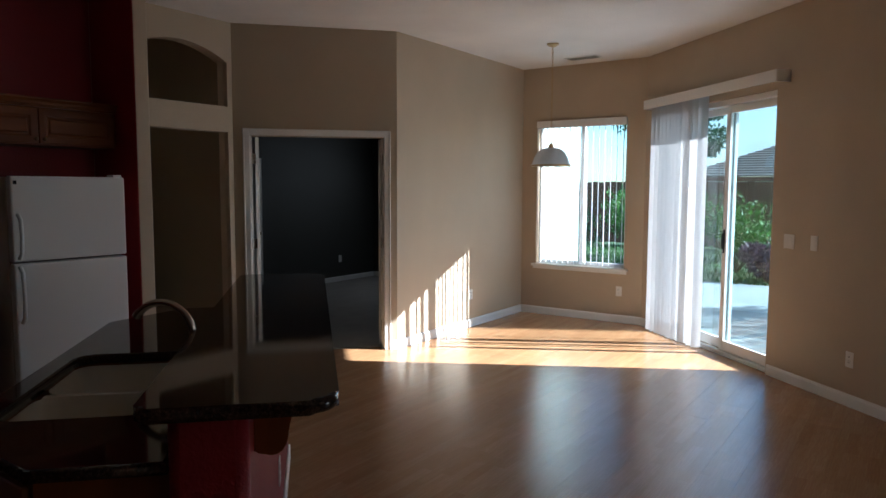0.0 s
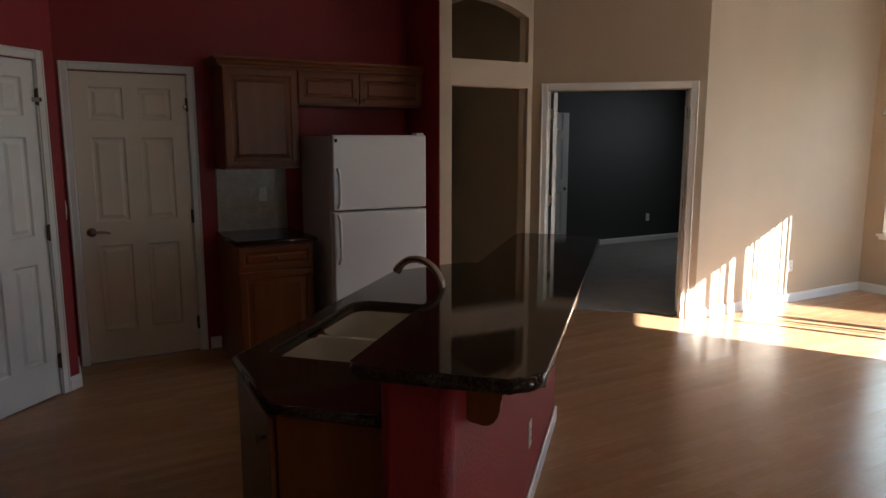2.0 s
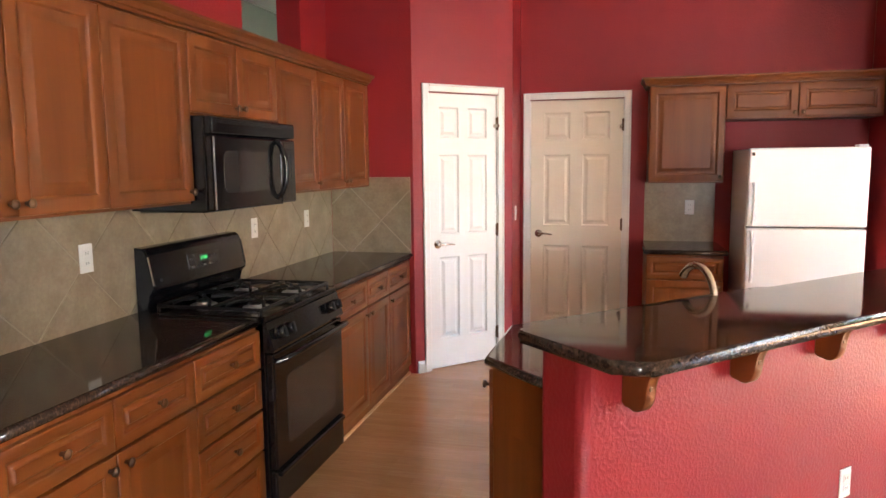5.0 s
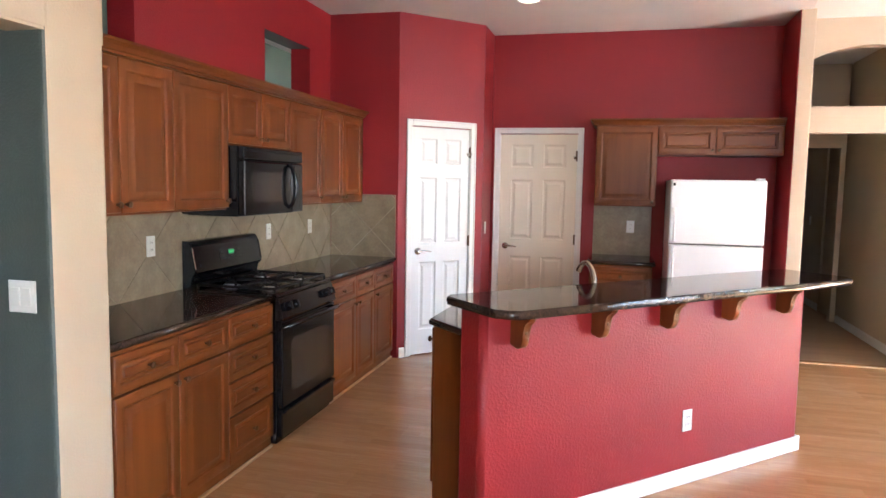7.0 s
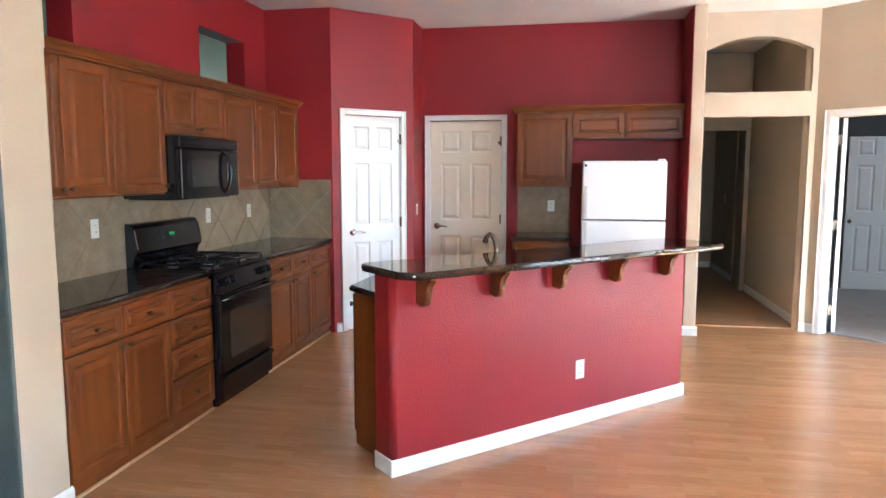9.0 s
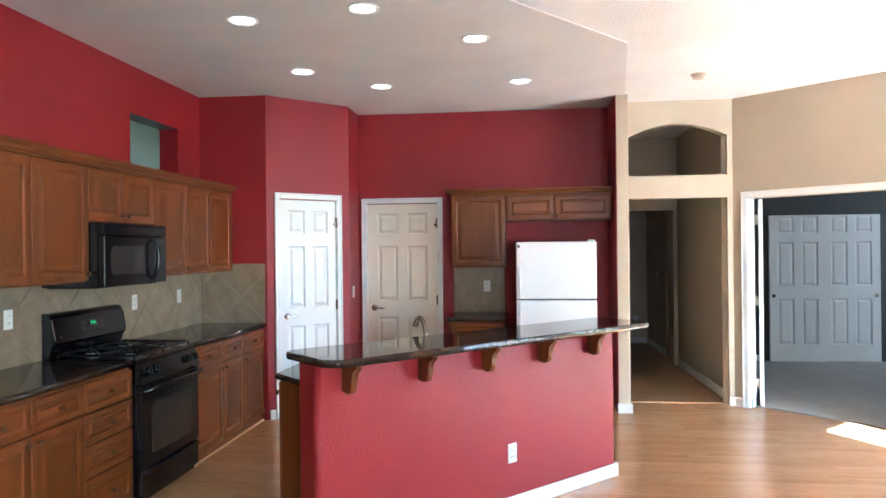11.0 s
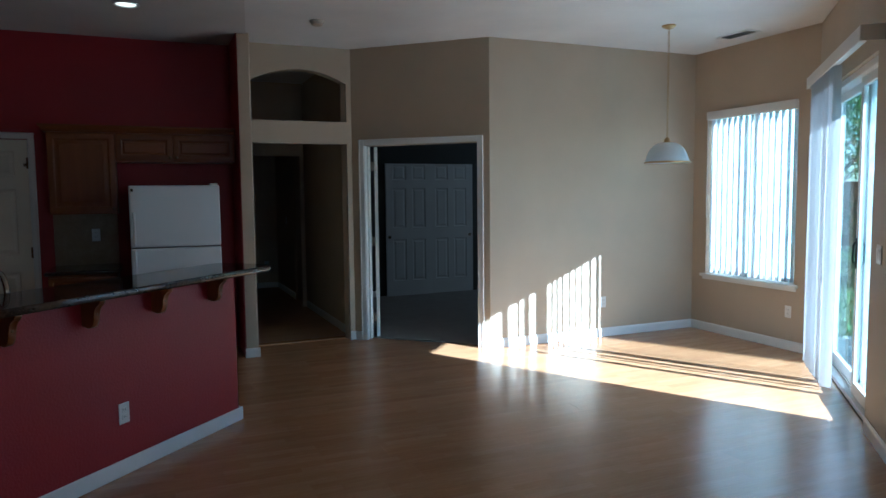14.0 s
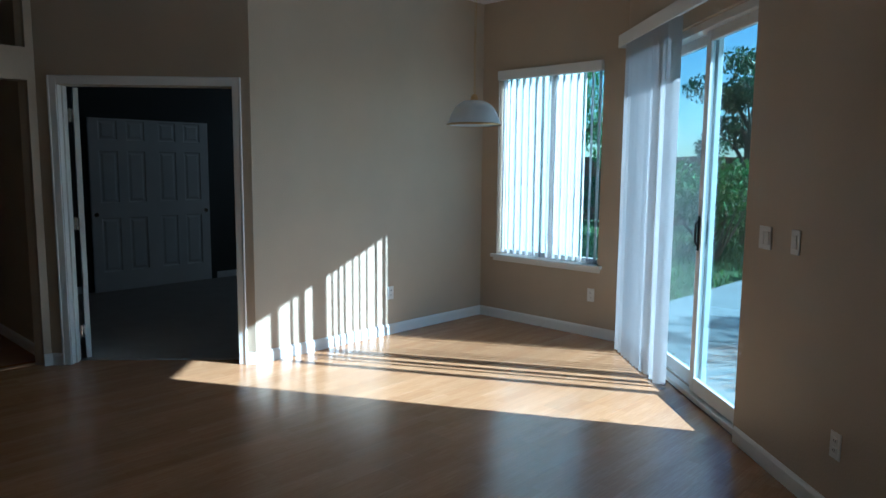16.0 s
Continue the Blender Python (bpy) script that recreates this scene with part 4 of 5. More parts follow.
# sink: two enamel bowls under the cut-out
def bowl(bm, x0, x1, y0, y1, ztop, zbot):
    rings = []
    for ins, z, r in ((0, ztop, 0.065), (0.012, ztop - 0.03, 0.06), (0.022, zbot + 0.05, 0.055), (0.045, zbot + 0.012, 0.05), (0.075, zbot, 0.045)):
        pl = rounded_poly([(x0 + ins, y0 + ins), (x1 - ins, y0 + ins), (x1 - ins, y1 - ins), (x0 + ins, y1 - ins)], [r] * 4, 5)
        rings.append([bm.verts.new((x, y, z)) for x, y in pl])
    for a, b in zip(rings, rings[1:]):
        for i in range(len(a)):
            j = (i + 1) % len(a)
            bm.faces.new((a[i], a[j], b[j], b[i]))
    bm.faces.new(rings[-1])
    return rings[0]


sink = thing("sink", IM, "bisque enamel double bowl sink set under the granite", "sink")
bm = bmesh.new()
SD = 0.87
for a, b in ((SX0 - 0.005, (SX0 + SX1) / 2 - 0.014), ((SX0 + SX1) / 2 + 0.014, SX1 + 0.005)):
    bowl(bm, a, b, SY0 - 0.005, SY1 + 0.005, SD, 0.70)
part("bowl", bm, SINKM, sink, "", True)
part("divider", box((SX0 + SX1) / 2 - 0.016, (SX0 + SX1) / 2 + 0.016, SY0, SY1, 0.72, SD, 0.008, 3), SINKM, sink)
for x in (SX0 + 0.19, SX1 - 0.19):
    part("drain", lathe([(0.0, 0.004), (0.03, 0.004), (0.042, 0.006), (0.044, 0.0)], 18, pose(x, 0.52, 0.7005)), CHROME, sink, "", True)

fau = thing("faucet", IM @ pose(0.86, 0.262, 0.915, 0, 0, -20), "brushed nickel high-arc kitchen faucet behind the sink", "faucet")
part("base", lathe([(0, 0), (0.030, 0), (0.030, 0.008), (0.022, 0.02), (0.018, 0.06), (0, 0.06)], 20), STEEL, fau, "", True)
arc = [(0, 0, 0.05), (0, 0, 0.10)] + [(0, 0.114 - 0.114 * math.cos(radians(a)), 0.137 + 0.108 * math.sin(radians(a))) for a in range(0, 160, 10)]
part("spout", tube(arc, [0.0135] * (len(arc) - 3) + [0.013, 0.0155, 0.017], 12), STEEL, fau, "curved brushed nickel spout", True)
part("handle", tube([(0.018, 0, 0.035), (0.05, 0, 0.045), (0.10, 0.01, 0.07)], [0.010, 0.008, 0.007], 8), STEEL, fau, "", True)


# ---------------------------------------------------------------- stove, local x along the wall, front at -y
st = thing("stove", pose(-0.062, 2.004, FL, 0, 0, 90), "black freestanding gas range with four burners", "stove")
W = 0.754
ZT = 0.893
part("body", box(0, W, 0.03, 0.635, 0.012, ZT - 0.025, 0.004), BLACK, st)
part("drawer_front", box(0.004, W - 0.004, -0.004, 0.03, 0.05, 0.215, 0.008, 2), BLACK, st)
part("drawer_grip", box(0.02, W - 0.02, -0.022, -0.002, 0.190, 0.214, 0.006, 2), BLACK, st)
od = part("oven_door", box(0.004, W - 0.004, -0.008, 0.03, 0.225, 0.735, 0.008, 2), BLACK, st)
ow = part("window", moved(prism(rounded_poly([(0.115, 0.30), (W - 0.115, 0.30), (W - 0.115, 0.615), (0.115, 0.615)], [0.03] * 4), 0.007, 0.0096), pose(0, 0, 0, 90)), OVENG, od, "dark oven window with a reflection in its colour")
oh = bmesh.new()
add_tube(oh, [(0.02, -0.014, 0.70), (0.04, -0.048, 0.712), (0.10, -0.056, 0.715), (W - 0.10, -0.056, 0.715), (W - 0.04, -0.048, 0.712), (W - 0.02, -0.014, 0.70)], 0.014, 10)
part("handle", oh, BLACK, od, "", True)
bm = bmesh.new()
prof = [(-0.010, 0.742), (-0.016, 0.755), (0.018, 0.868), (0.035, 0.874), (0.06, 0.874), (0.06, 0.742)]
va = [bm.verts.new((0.0, y, z)) for y, z in prof]
vb = [bm.verts.new((W, y, z)) for y, z in prof]
bm.faces.new(va)
bm.faces.new(vb[::-1])
for i in range(len(prof)):
    bm.faces.new((va[i], va[(i + 1) % len(prof)], vb[(i + 1) % len(prof)], vb[i]))
cp = part("control_panel", bm, BLACK, st)
for x in (0.075, 0.155, W - 0.155, W - 0.075):
    kb = part("burner_knob", lathe([(0, 0.036), (0.019, 0.036), (0.024, 0.030), (0.026, 0.005), (0.032, 0.0), (0, 0)], 18, pose(x, 0.002, 0.812, 90 - 17)), BLACK, cp, "", True)
    part("pointer", moved(box(-0.004, 0.004, -0.022, 0.022, 0.034, 0.044, 0.0015), pose(x, 0.002, 0.812, 90 - 17)), BLACKM, kb)
part("cooktop", box(0.0, W, 0.02, 0.575, ZT - 0.026, ZT, 0.008, 3), BLACK, st)
for bx in (0.19, W - 0.19):
    for by in (0.165, 0.43):
        bu = part("burner", lathe([(0.062, 0.001), (0.058, 0.006), (0.036, 0.008), (0.036, 0.018), (0.0, 0.018)], 22, pose(bx, by, ZT)), BURN, st, "", True)
        part("burner_cap", lathe([(0, 0.028), (0.028, 0.028), (0.034, 0.024), (0.034, 0.018)], 22, pose(bx, by, ZT)), BLACKM, bu, "", True)
for gx0, gx1 in ((0.03, W / 2 - 0.008), (W / 2 + 0.008, W - 0.03)):
    g = bmesh.new()
    zt = ZT + 0.036
    gy0, gy1 = 0.055, 0.55
    cx = (gx0 + gx1) / 2
    for a, b in (((gx0, gy0), (gx1, gy0)), ((gx0, gy1), (gx1, gy1)), ((gx0, gy0), (gx0, gy1)), ((gx1, gy0), (gx1, gy1)), ((gx0, 0.298), (gx1, 0.298))):
        add_tube(g, [(*a, zt - 0.012), (*b, zt - 0.012)], 0.0085, 6)
    for by in (0.165, 0.43):
        for k in range(4):
            an = math.pi / 4 + k * math.pi / 2
            ex, ey = cx + math.cos(an) * 0.155, by + math.sin(an) * 0.13
            ex, ey = min(max(ex, gx0), gx1), min(max(ey, gy0), gy1)
            add_tube(g, [(ex, ey, zt - 0.012), (cx + math.cos(an) * 0.09, by + math.sin(an) * 0.09, zt), (cx + math.cos(an) * 0.028, by + math.sin(an) * 0.028, zt)], 0.0085, 6)
    for fx in (gx0, gx1):
        for fy in (gy0, gy1):
            add_tube(g, [(fx, fy, ZT), (fx, fy, zt - 0.010)], 0.007, 6)
    part("grate", g, BLACKM, st)
# backguard
bm = bmesh.new()
prof = [(0.578, ZT - 0.01), (0.572, 0.968), (0.545, 0.982), (0.538, 0.992), (0.541, 1.004), (0.566, 1.142), (0.574, 1.160), (0.592, 1.172), (0.634, 1.174), (0.634, ZT - 0.01)]
va = [bm.verts.new((-0.008, y, z)) for y, z in prof]
vb = [bm.verts.new((W + 0.008, y, z)) for y, z in prof]
fs = [bm.faces.new(va), bm.faces.new(vb[::-1])]
for i in range(len(prof)):
    bm.faces.new((va[i], va[(i + 1) % len(prof)], vb[(i + 1) % len(prof)], vb[i]))
bmesh.ops.bevel(bm, geom=[e for f in fs for e in f.edges], offset=0.006, segments=2, affect="EDGES")
bg = part("backguard", bm, BLACK, st)
TP = pose(W / 2, 0.5535, 1.075, 79.7)
for ex in (-0.0085, W - 0.0005):
    part("end_trim", moved(box(ex - W / 2, ex - W / 2 + 0.009, -0.066, 0.062, -0.002, 0.003, 0.0015), TP), CHROME if ex < 0 else BLACK, bg)
part("badge", moved(box(-0.335, -0.318, -0.055, -0.040, 0.0, 0.002, 0.0005), TP), GREYG, bg)
part("clock_panel", moved(box(-0.11, 0.15, -0.035, 0.035, 0.0, 0.002), TP), BGLASS, bg)


for yy in range(2):
    for xx in range(5):
        if abs(xx - 1.5) > 1 or yy == 0:
            part("button", moved(box(-0.095 + xx * 0.05, -0.070 + xx * 0.05, -0.030 + yy * 0.038, -0.022 + yy * 0.038, 0.002, 0.0035), TP), GREYG, bg)
part("clock_display", moved(box(-0.018, 0.055, -0.010, 0.026, 0.002, 0.003), TP), BLACKM, bg)
for i, x in enumerate((-0.006, 0.008, 0.020, 0.036)):
    part("clock_digit", moved(box(x, x + (0.003 if i != 1 else 0.002), 0.0, 0.018, 0.003, 0.0036), TP), LED, bg)
    if i in (2, 3):
        part("clock_digit", moved(box(x, x + 0.010, 0.008, 0.010, 0.003, 0.0036), TP), LED, bg)

# ---------------------------------------------------------------- microwave over the range
mw = thing("microwave", pose(-0.295, 2.003, 0, 0, 0, 90), "black over-the-range microwave under the cabinet", "microwave")
MZ = 1.355
part("body", box(0, 0.756, 0.03, 0.40, MZ, 1.754, 0.006, 2), BLACK, mw)
md = part("door", box(0.0, 0.592, -0.010, 0.03, MZ + 0.004, 1.672, 0.010, 3), BLACK, mw)
# thin paler strip stands for the highlight down the door's left edge
part("edge_highlight", box(0.001, 0.009, -0.0125, -0.006, MZ + 0.008, 1.668, 0.003, 2), GASK, md, "grey strip painting the highlight on the door edge")
part("window", moved(prism(rounded_poly([(0.075, MZ + 0.075), (0.475, MZ + 0.075), (0.475, MZ + 0.255), (0.075, MZ + 0.255)], [0.035] * 4), 0.0095, 0.0118), pose(0, 0, 0, 90)), GREYG, md, "grey mesh window")
hb = tube([(0.545, -0.008, MZ + 0.03), (0.548, -0.034, MZ + 0.055), (0.556, -0.052, MZ + 0.11), (0.560, -0.056, MZ + 0.165), (0.556, -0.052, MZ + 0.225), (0.548, -0.034, MZ + 0.285), (0.545, -0.008, MZ + 0.308)], [0.010, 0.013, 0.015, 0.015, 0.015, 0.013, 0.010], 12)
part("handle", hb, BLACK, md, "arched black handle", True)
vt = part("vent", box(0.0, 0.756, -0.008, 0.03, 1.678, 1.752, 0.008, 2), BLACK, mw)
for k in range(3):
    part("slot", box(0.03, 0.73, -0.0086, -0.0075, 1.735 - k * 0.005, 1.737 - k * 0.005), BLACKM, vt)
kp = part("keypad", box(0.595, 0.756, -0.008, 0.03, MZ + 0.004, 1.672, 0.008, 2), BLACK, mw)
part("display", box(0.632, 0.736, -0.0092, -0.0075, 1.628, 1.655, 0.0005), BGLASS, kp)
for rr in range(7):
    for c in range(3):
        part("button", box(0.635 + c * 0.036, 0.660 + c * 0.036, -0.0092, -0.0075, MZ + 0.03 + rr * 0.033, MZ + 0.047 + rr * 0.033), GREYG, kp)
part("badge", box(0.066, 0.100, -0.0112, -0.0095, MZ + 0.032, MZ + 0.039), GREYG, md)
part("badge", box(0.40, 0.45, -0.0112, -0.0095, MZ + 0.045, MZ + 0.049), GREYG, md)
part("grille", box(0.03, 0.72, 0.05, 0.38, MZ - 0.006, MZ + 0.0005, 0.001), BLACKM, mw)

# ---------------------------------------------------------------- fridge
fr = thing("refrigerator", pose(2.19, 4.50, FL), "white top-freezer refrigerator with handles on one side", "refrigerator")
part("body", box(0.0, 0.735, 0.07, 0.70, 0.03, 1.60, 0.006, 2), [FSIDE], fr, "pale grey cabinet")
part("freezer_door", box(0.0, 0.735, 0.0, 0.062, 1.078, 1.606, 0.012, 3), WHITEP, fr, "white textured door")
part("fridge_door", box(0.0, 0.735, 0.0, 0.062, 0.09, 1.066, 0.012, 3), WHITEP, fr, "white textured door")
part("gasket", box(0.008, 0.727, 0.060, 0.072, 0.10, 1.595), GASK, fr)
part("toe_grille", box(0.01, 0.725, 0.05, 0.07, 0.01, 0.085), GASK, fr)
for z0, z1 in ((1.10, 1.37), (0.70, 1.045)):
    part("handle", tube([(0.035, 0.0, z0), (0.035, -0.032, z0 + 0.03), (0.035, -0.04, (z0 + z1) / 2), (0.035, -0.032, z1 - 0.03), (0.035, 0.0, z1)], [0.013, 0.012, 0.011, 0.012, 0.013], 10), WHITEP, fr, "white moulded handle", True)
part("badge", box(0.016, 0.036, -0.003, 0.001, 1.555, 1.578, 0.001), BLACKM, fr)
part("hinge_cover", box(0.66, 0.72, 0.01, 0.09, 1.604, 1.622, 0.004, 2), WHITEP, fr)
for x in (0.06, 0.675):
    part("foot", lathe([(0, 0), (0.02, 0), (0.02, 0.03), (0, 0.03)], 10, pose(x, 0.1, 0)), BLACKM, fr)
    part("foot", lathe([(0, 0), (0.02, 0), (0.02, 0.03), (0, 0.03)], 10, pose(x, 0.62, 0)), BLACKM, fr)


# ---------------------------------------------------------------- switches and outlets
def plate(m, kind, label, gangs=1):
    w = 0.07 + 0.046 * (gangs - 1)
    nm = {"outlet": "outlet", "switch": "light_switch"}[kind]
    p = thing(nm, m, label, "outlet" if kind == "outlet" else "switch")
    part("plate", box(-w / 2, w / 2, -0.006, 0.0, -0.057, 0.057, 0.003, 2), PLATE, p)
    for g in range(gangs):
        cx = -w / 2 + 0.035 + 0.046 * g
        if kind == "outlet":
            for z in (-0.020, 0.020):
                r = part("receptacle", box(cx - 0.016, cx + 0.016, -0.0085, -0.005, z - 0.014, z + 0.014, 0.003, 2), PLATE, p)
                for dx in (-0.006, 0.006):
                    part("slot", box(cx + dx - 0.0012, cx + dx + 0.0012, -0.0092, -0.008, z - 0.004, z + 0.006), SLOT, r)
        else:
            part("rocker", moved(box(-0.0165, 0.0165, -0.010, -0.004, -0.033, 0.033, 0.002), pose(cx, 0, 0, 3)), PLATE, p)
    return p


def on_wall(p, q, s, z):
    return along(p, q, z) @ pose(s, 0, 0)


for y in (1.717, 3.032, 3.728):
    plate(pose(-0.694, y, 1.19, 0, 0, 90), "outlet", "white duplex outlet on the tiled backsplash")
plate(pose(1.888, 5.226, 1.185), "outlet", "white outlet on the small tiled backsplash")
plate(on_wall(K3, K4, 0.155, 1.15), "switch", "white light switch on the red wall")
plate(IM @ pose(1.29, 0, 0.362), "outlet", "white outlet low on the red island wall")
plate(on_wall(K10, K11, 6.674 - K10[0], 0.386), "outlet", "white outlet low on the nook wall")
plate(on_wall(K11, K12, K11[1] - 2.765, 0.385), "outlet", "white outlet under the nook window")
plate(on_wall(K12, K14, 2.325, 1.150), "switch", "white double light switch beside the sliding door", 2)
plate(on_wall(K12, K14, 2.594, 1.156), "switch", "white light switch beside the sliding door")
plate(on_wall(K12, K14, 2.99, 0.358), "outlet", "white outlet low beside the sliding door")
plate(pose(-0.23, PY0, 1.14), "switch", "white double light switch on the green wall", 2)
plate(pose(8.6, BY, 0.40), "outlet", "white outlet low on the dark bedroom wall")
plate(pose(4.285, 8.75, 1.15, 0, 0, -90), "switch", "white light switch on the hall wall")
plate(pose(4.10, 9.60, 0.40), "outlet", "white outlet at the end of the hall")

# ---------------------------------------------------------------- lamps
can_bm = lathe([(0.098, 0.0), (0.098, -0.006), (0.088, -0.009), (0.074, -0.003), (0.066, 0.05)], 28)
can = thing("recessed_light", pose(0.537, 2.165, CZ - 0.006), "lit round recessed ceiling light with white trim", "ceiling light", "recessed kitchen lights")
part("trim_ring", can_bm, TRIM, can, "", True)
part("lamp_face", lathe([(0, -0.0035), (0.05, -0.003), (0.073, -0.001)], 28), BULB, can, "glowing warm lamp face")
for x, y in ((0.519, 3.414), (1.040, 3.99), (1.938, 2.736), (2.246, 3.985), (1.318, 2.06)):
    copy_thing(can, pose(x, y, CZ - 0.006))

sm = thing("smoke_detector", pose(3.715, 4.0, CZ), "yellowed round smoke detector on the ceiling", "smoke detector")
part("base", lathe([(0, 0), (0.062, 0), (0.062, -0.010), (0.052, -0.016), (0, -0.016)], 24), AGED, sm, "", True)
part("cover", lathe([(0.050, -0.014), (0.047, -0.036), (0.030, -0.043), (0, -0.043)], 24), AGED, sm, "", True)

vent = thing("ceiling_vent", pose(7.525, 3.115, CZ, 0, 0, 0), "white slotted air vent in the ceiling", "air vent")
bm = bmesh.new()
for q in ((-0.09, 0.09, -0.19, -0.165), (-0.09, 0.09, 0.165, 0.19), (-0.09, -0.07, -0.165, 0.165), (0.07, 0.09, -0.165, 0.165)):
    add_box(bm, *q, -0.008, 0.0, 0.002)
part("frame", bm, TRIM, vent)
part("backing", box(-0.07, 0.07, -0.165, 0.165, -0.0015, -0.0005), SLOT, vent)
for i in range(5):
    part("slat", moved(box(-0.008, 0.008, -0.165, 0.165, -0.0004, 0.0004), pose(-0.052 + i * 0.026, 0, -0.007, 0, -20)), TRIM, vent)

pen = thing("pendant_light", pose(6.66, 3.07, CZ), "pendant light with a white glass bowl shade on a brass chain", "pendant light")
part("canopy", lathe([(0, 0), (0.062, 0), (0.060, -0.012), (0.030, -0.028), (0.010, -0.034), (0, -0.034)], 24), BRASS, pen, "brass canopy", True)
bm = bmesh.new()
for i in range(31):
    z = -0.045 - i * 0.0305
    pts = [(0.009 * math.cos(a), 0.0, z + 0.019 * math.sin(a)) for a in [2 * math.pi * k / 8 for k in range(9)]]
    if i % 2:
        pts = [(0.0, x, zz) for x, _, zz in pts]
    add_tube(bm, pts, 0.0016, 5)
part("chain", bm, BRASS, pen, "thin brass chain")
part("wire", tube([(0.004, 0.003, -0.03), (0.006, -0.004, -0.4), (-0.004, 0.004, -0.7), (0.0, 0.0, -1.0)], 0.0012, 5), BRASS, pen)
part("socket", lathe([(0, -0.985), (0.012, -0.985), (0.026, -1.005), (0.030, -1.03), (0.045, -1.042), (0, -1.042)], 18), BRASS, pen, "brass cap", True)
shade_prof = [(0.040, -1.030), (0.080, -1.036), (0.115, -1.055), (0.145, -1.085), (0.166, -1.122), (0.180, -1.160), (0.188, -1.188), (0.200, -1.204), (0.202, -1.213), (0.194, -1.211), (0.182, -1.190), (0.174, -1.161), (0.160, -1.125), (0.140, -1.090), (0.112, -1.061), (0.078, -1.042), (0.040, -1.036)]
part("shade", lathe(shade_prof, 40), FROST, pen, "frosted white glass bowl", True)
part("rim", lathe([(0.201, -1.200), (0.207, -1.206), (0.204, -1.216), (0.196, -1.214)], 40), BRASS, pen, "", True)
part("bulb", lathe([(0, -1.15), (0.02, -1.145), (0.03, -1.12), (0.028, -1.09), (0.014, -1.06), (0.012, -1.04)], 14), PLATE, pen, "", True)

# ---------------------------------------------------------------- nook window
wd = thing("window_1", along(K11, K12, 0) @ pose(K11[1] - WY1, 0, 0), "aluminium sliding window with white vertical blinds", "window", kind="structure")
ww = WY1 - WY0
bm = bmesh.new()
for q in ((0.0, 0.04, WZ0, WZ1), (ww - 0.04, ww, WZ0, WZ1), (0.04, ww - 0.04, WZ0, WZ0 + 0.045), (0.04, ww - 0.04, WZ1 - 0.04, WZ1), (ww / 2 - 0.022, ww / 2 + 0.022, WZ0 + 0.045, WZ1 - 0.04)):
    add_box(bm, q[0], q[1], 0.085, 0.13, q[2], q[3], 0.003)
part("window_frame", bm, ALUM, wd)
for a, b, y in ((0.04, ww / 2 + 0.01, 0.10), (ww / 2 - 0.01, ww - 0.04, 0.112)):
    pn = part("pane", box(a, b, y, y + 0.004, WZ0 + 0.04, WZ1 - 0.035), GLASS, wd)
    pn.visible_shadow = False
part("window_sill", box(-0.045, ww + 0.045, -0.042, 0.083, WZ0 - 0.030, WZ0 + 0.001, 0.006, 2), TRIM, wd, "white wooden sill")
part("apron", box(-0.03, ww + 0.03, -0.014, -0.001, WZ0 - 0.062, WZ0 - 0.030, 0.004), TRIM, wd)
bl = thing("vertical_blind", wd.matrix_basis.copy(), "white vertical blind, slats turned half open", "blind")
part("head_rail", box(0.004, ww - 0.004, -0.028, 0.030, WZ1 - 0.065, WZ1 + 0.02, 0.004), TRIM, bl)


def slat(parent, x, y, z0, z1, turn, w=0.089):
    bm = bmesh.new()
    n = 5
    cols = []
    for i in range(n):
        t = -w / 2 + w * i / (n - 1)
        c = 0.006 * (1 - (2 * t / w) ** 2)
        v = pose(x, y, 0, 0, 0, turn) @ Vector((t, c, 0))
        cols.append([bm.verts.new((v.x, v.y, z)) for z in (z0, z1)])
    for a, b in zip(cols, cols[1:]):
        bm.faces.new((a[0], b[0], b[1], a[1]))
    ext = bmesh.ops.solidify(bm, geom=bm.faces[:], thickness=0.001)
    part("slat", bm, VINYL, parent, "", True)


nw = 15
for i in range(nw):
    slat(bl, 0.05 + (ww - 0.10) * i / (nw - 1), 0.035, WZ0 + 0.012, WZ1 - 0.05, 108 + 2.5 * math.sin(i * 2.1))
part("wand", tube([(0.02, -0.02, WZ1 - 0.05), (0.022, -0.022, WZ1 - 1.1)], 0.004, 6), PLATE, bl)

# ---------------------------------------------------------------- sliding door
sd = thing("door_5", along(K12, K14, 0) @ pose(SL0, 0, 0), "white sliding glass patio door", "door", kind="structure")
sw_ = SL1 - SL0
bm = bmesh.new()
for q in ((0.0, 0.045, FL, SLZ), (sw_ - 0.022, sw_, FL, SLZ), (0.045, sw_ - 0.022, SLZ - 0.05, SLZ), (0.045, sw_ - 0.022, FL - 0.002, FL + 0.035)):
    add_box(bm, q[0], q[1], 0.03, 0.15, q[2], q[3], 0.004)
part("frame", bm, ALUM, sd)
part("track", box(0.045, sw_ - 0.045, 0.082, 0.090, FL + 0.034, FL + 0.046), STEEL, sd)
mid = 1.13
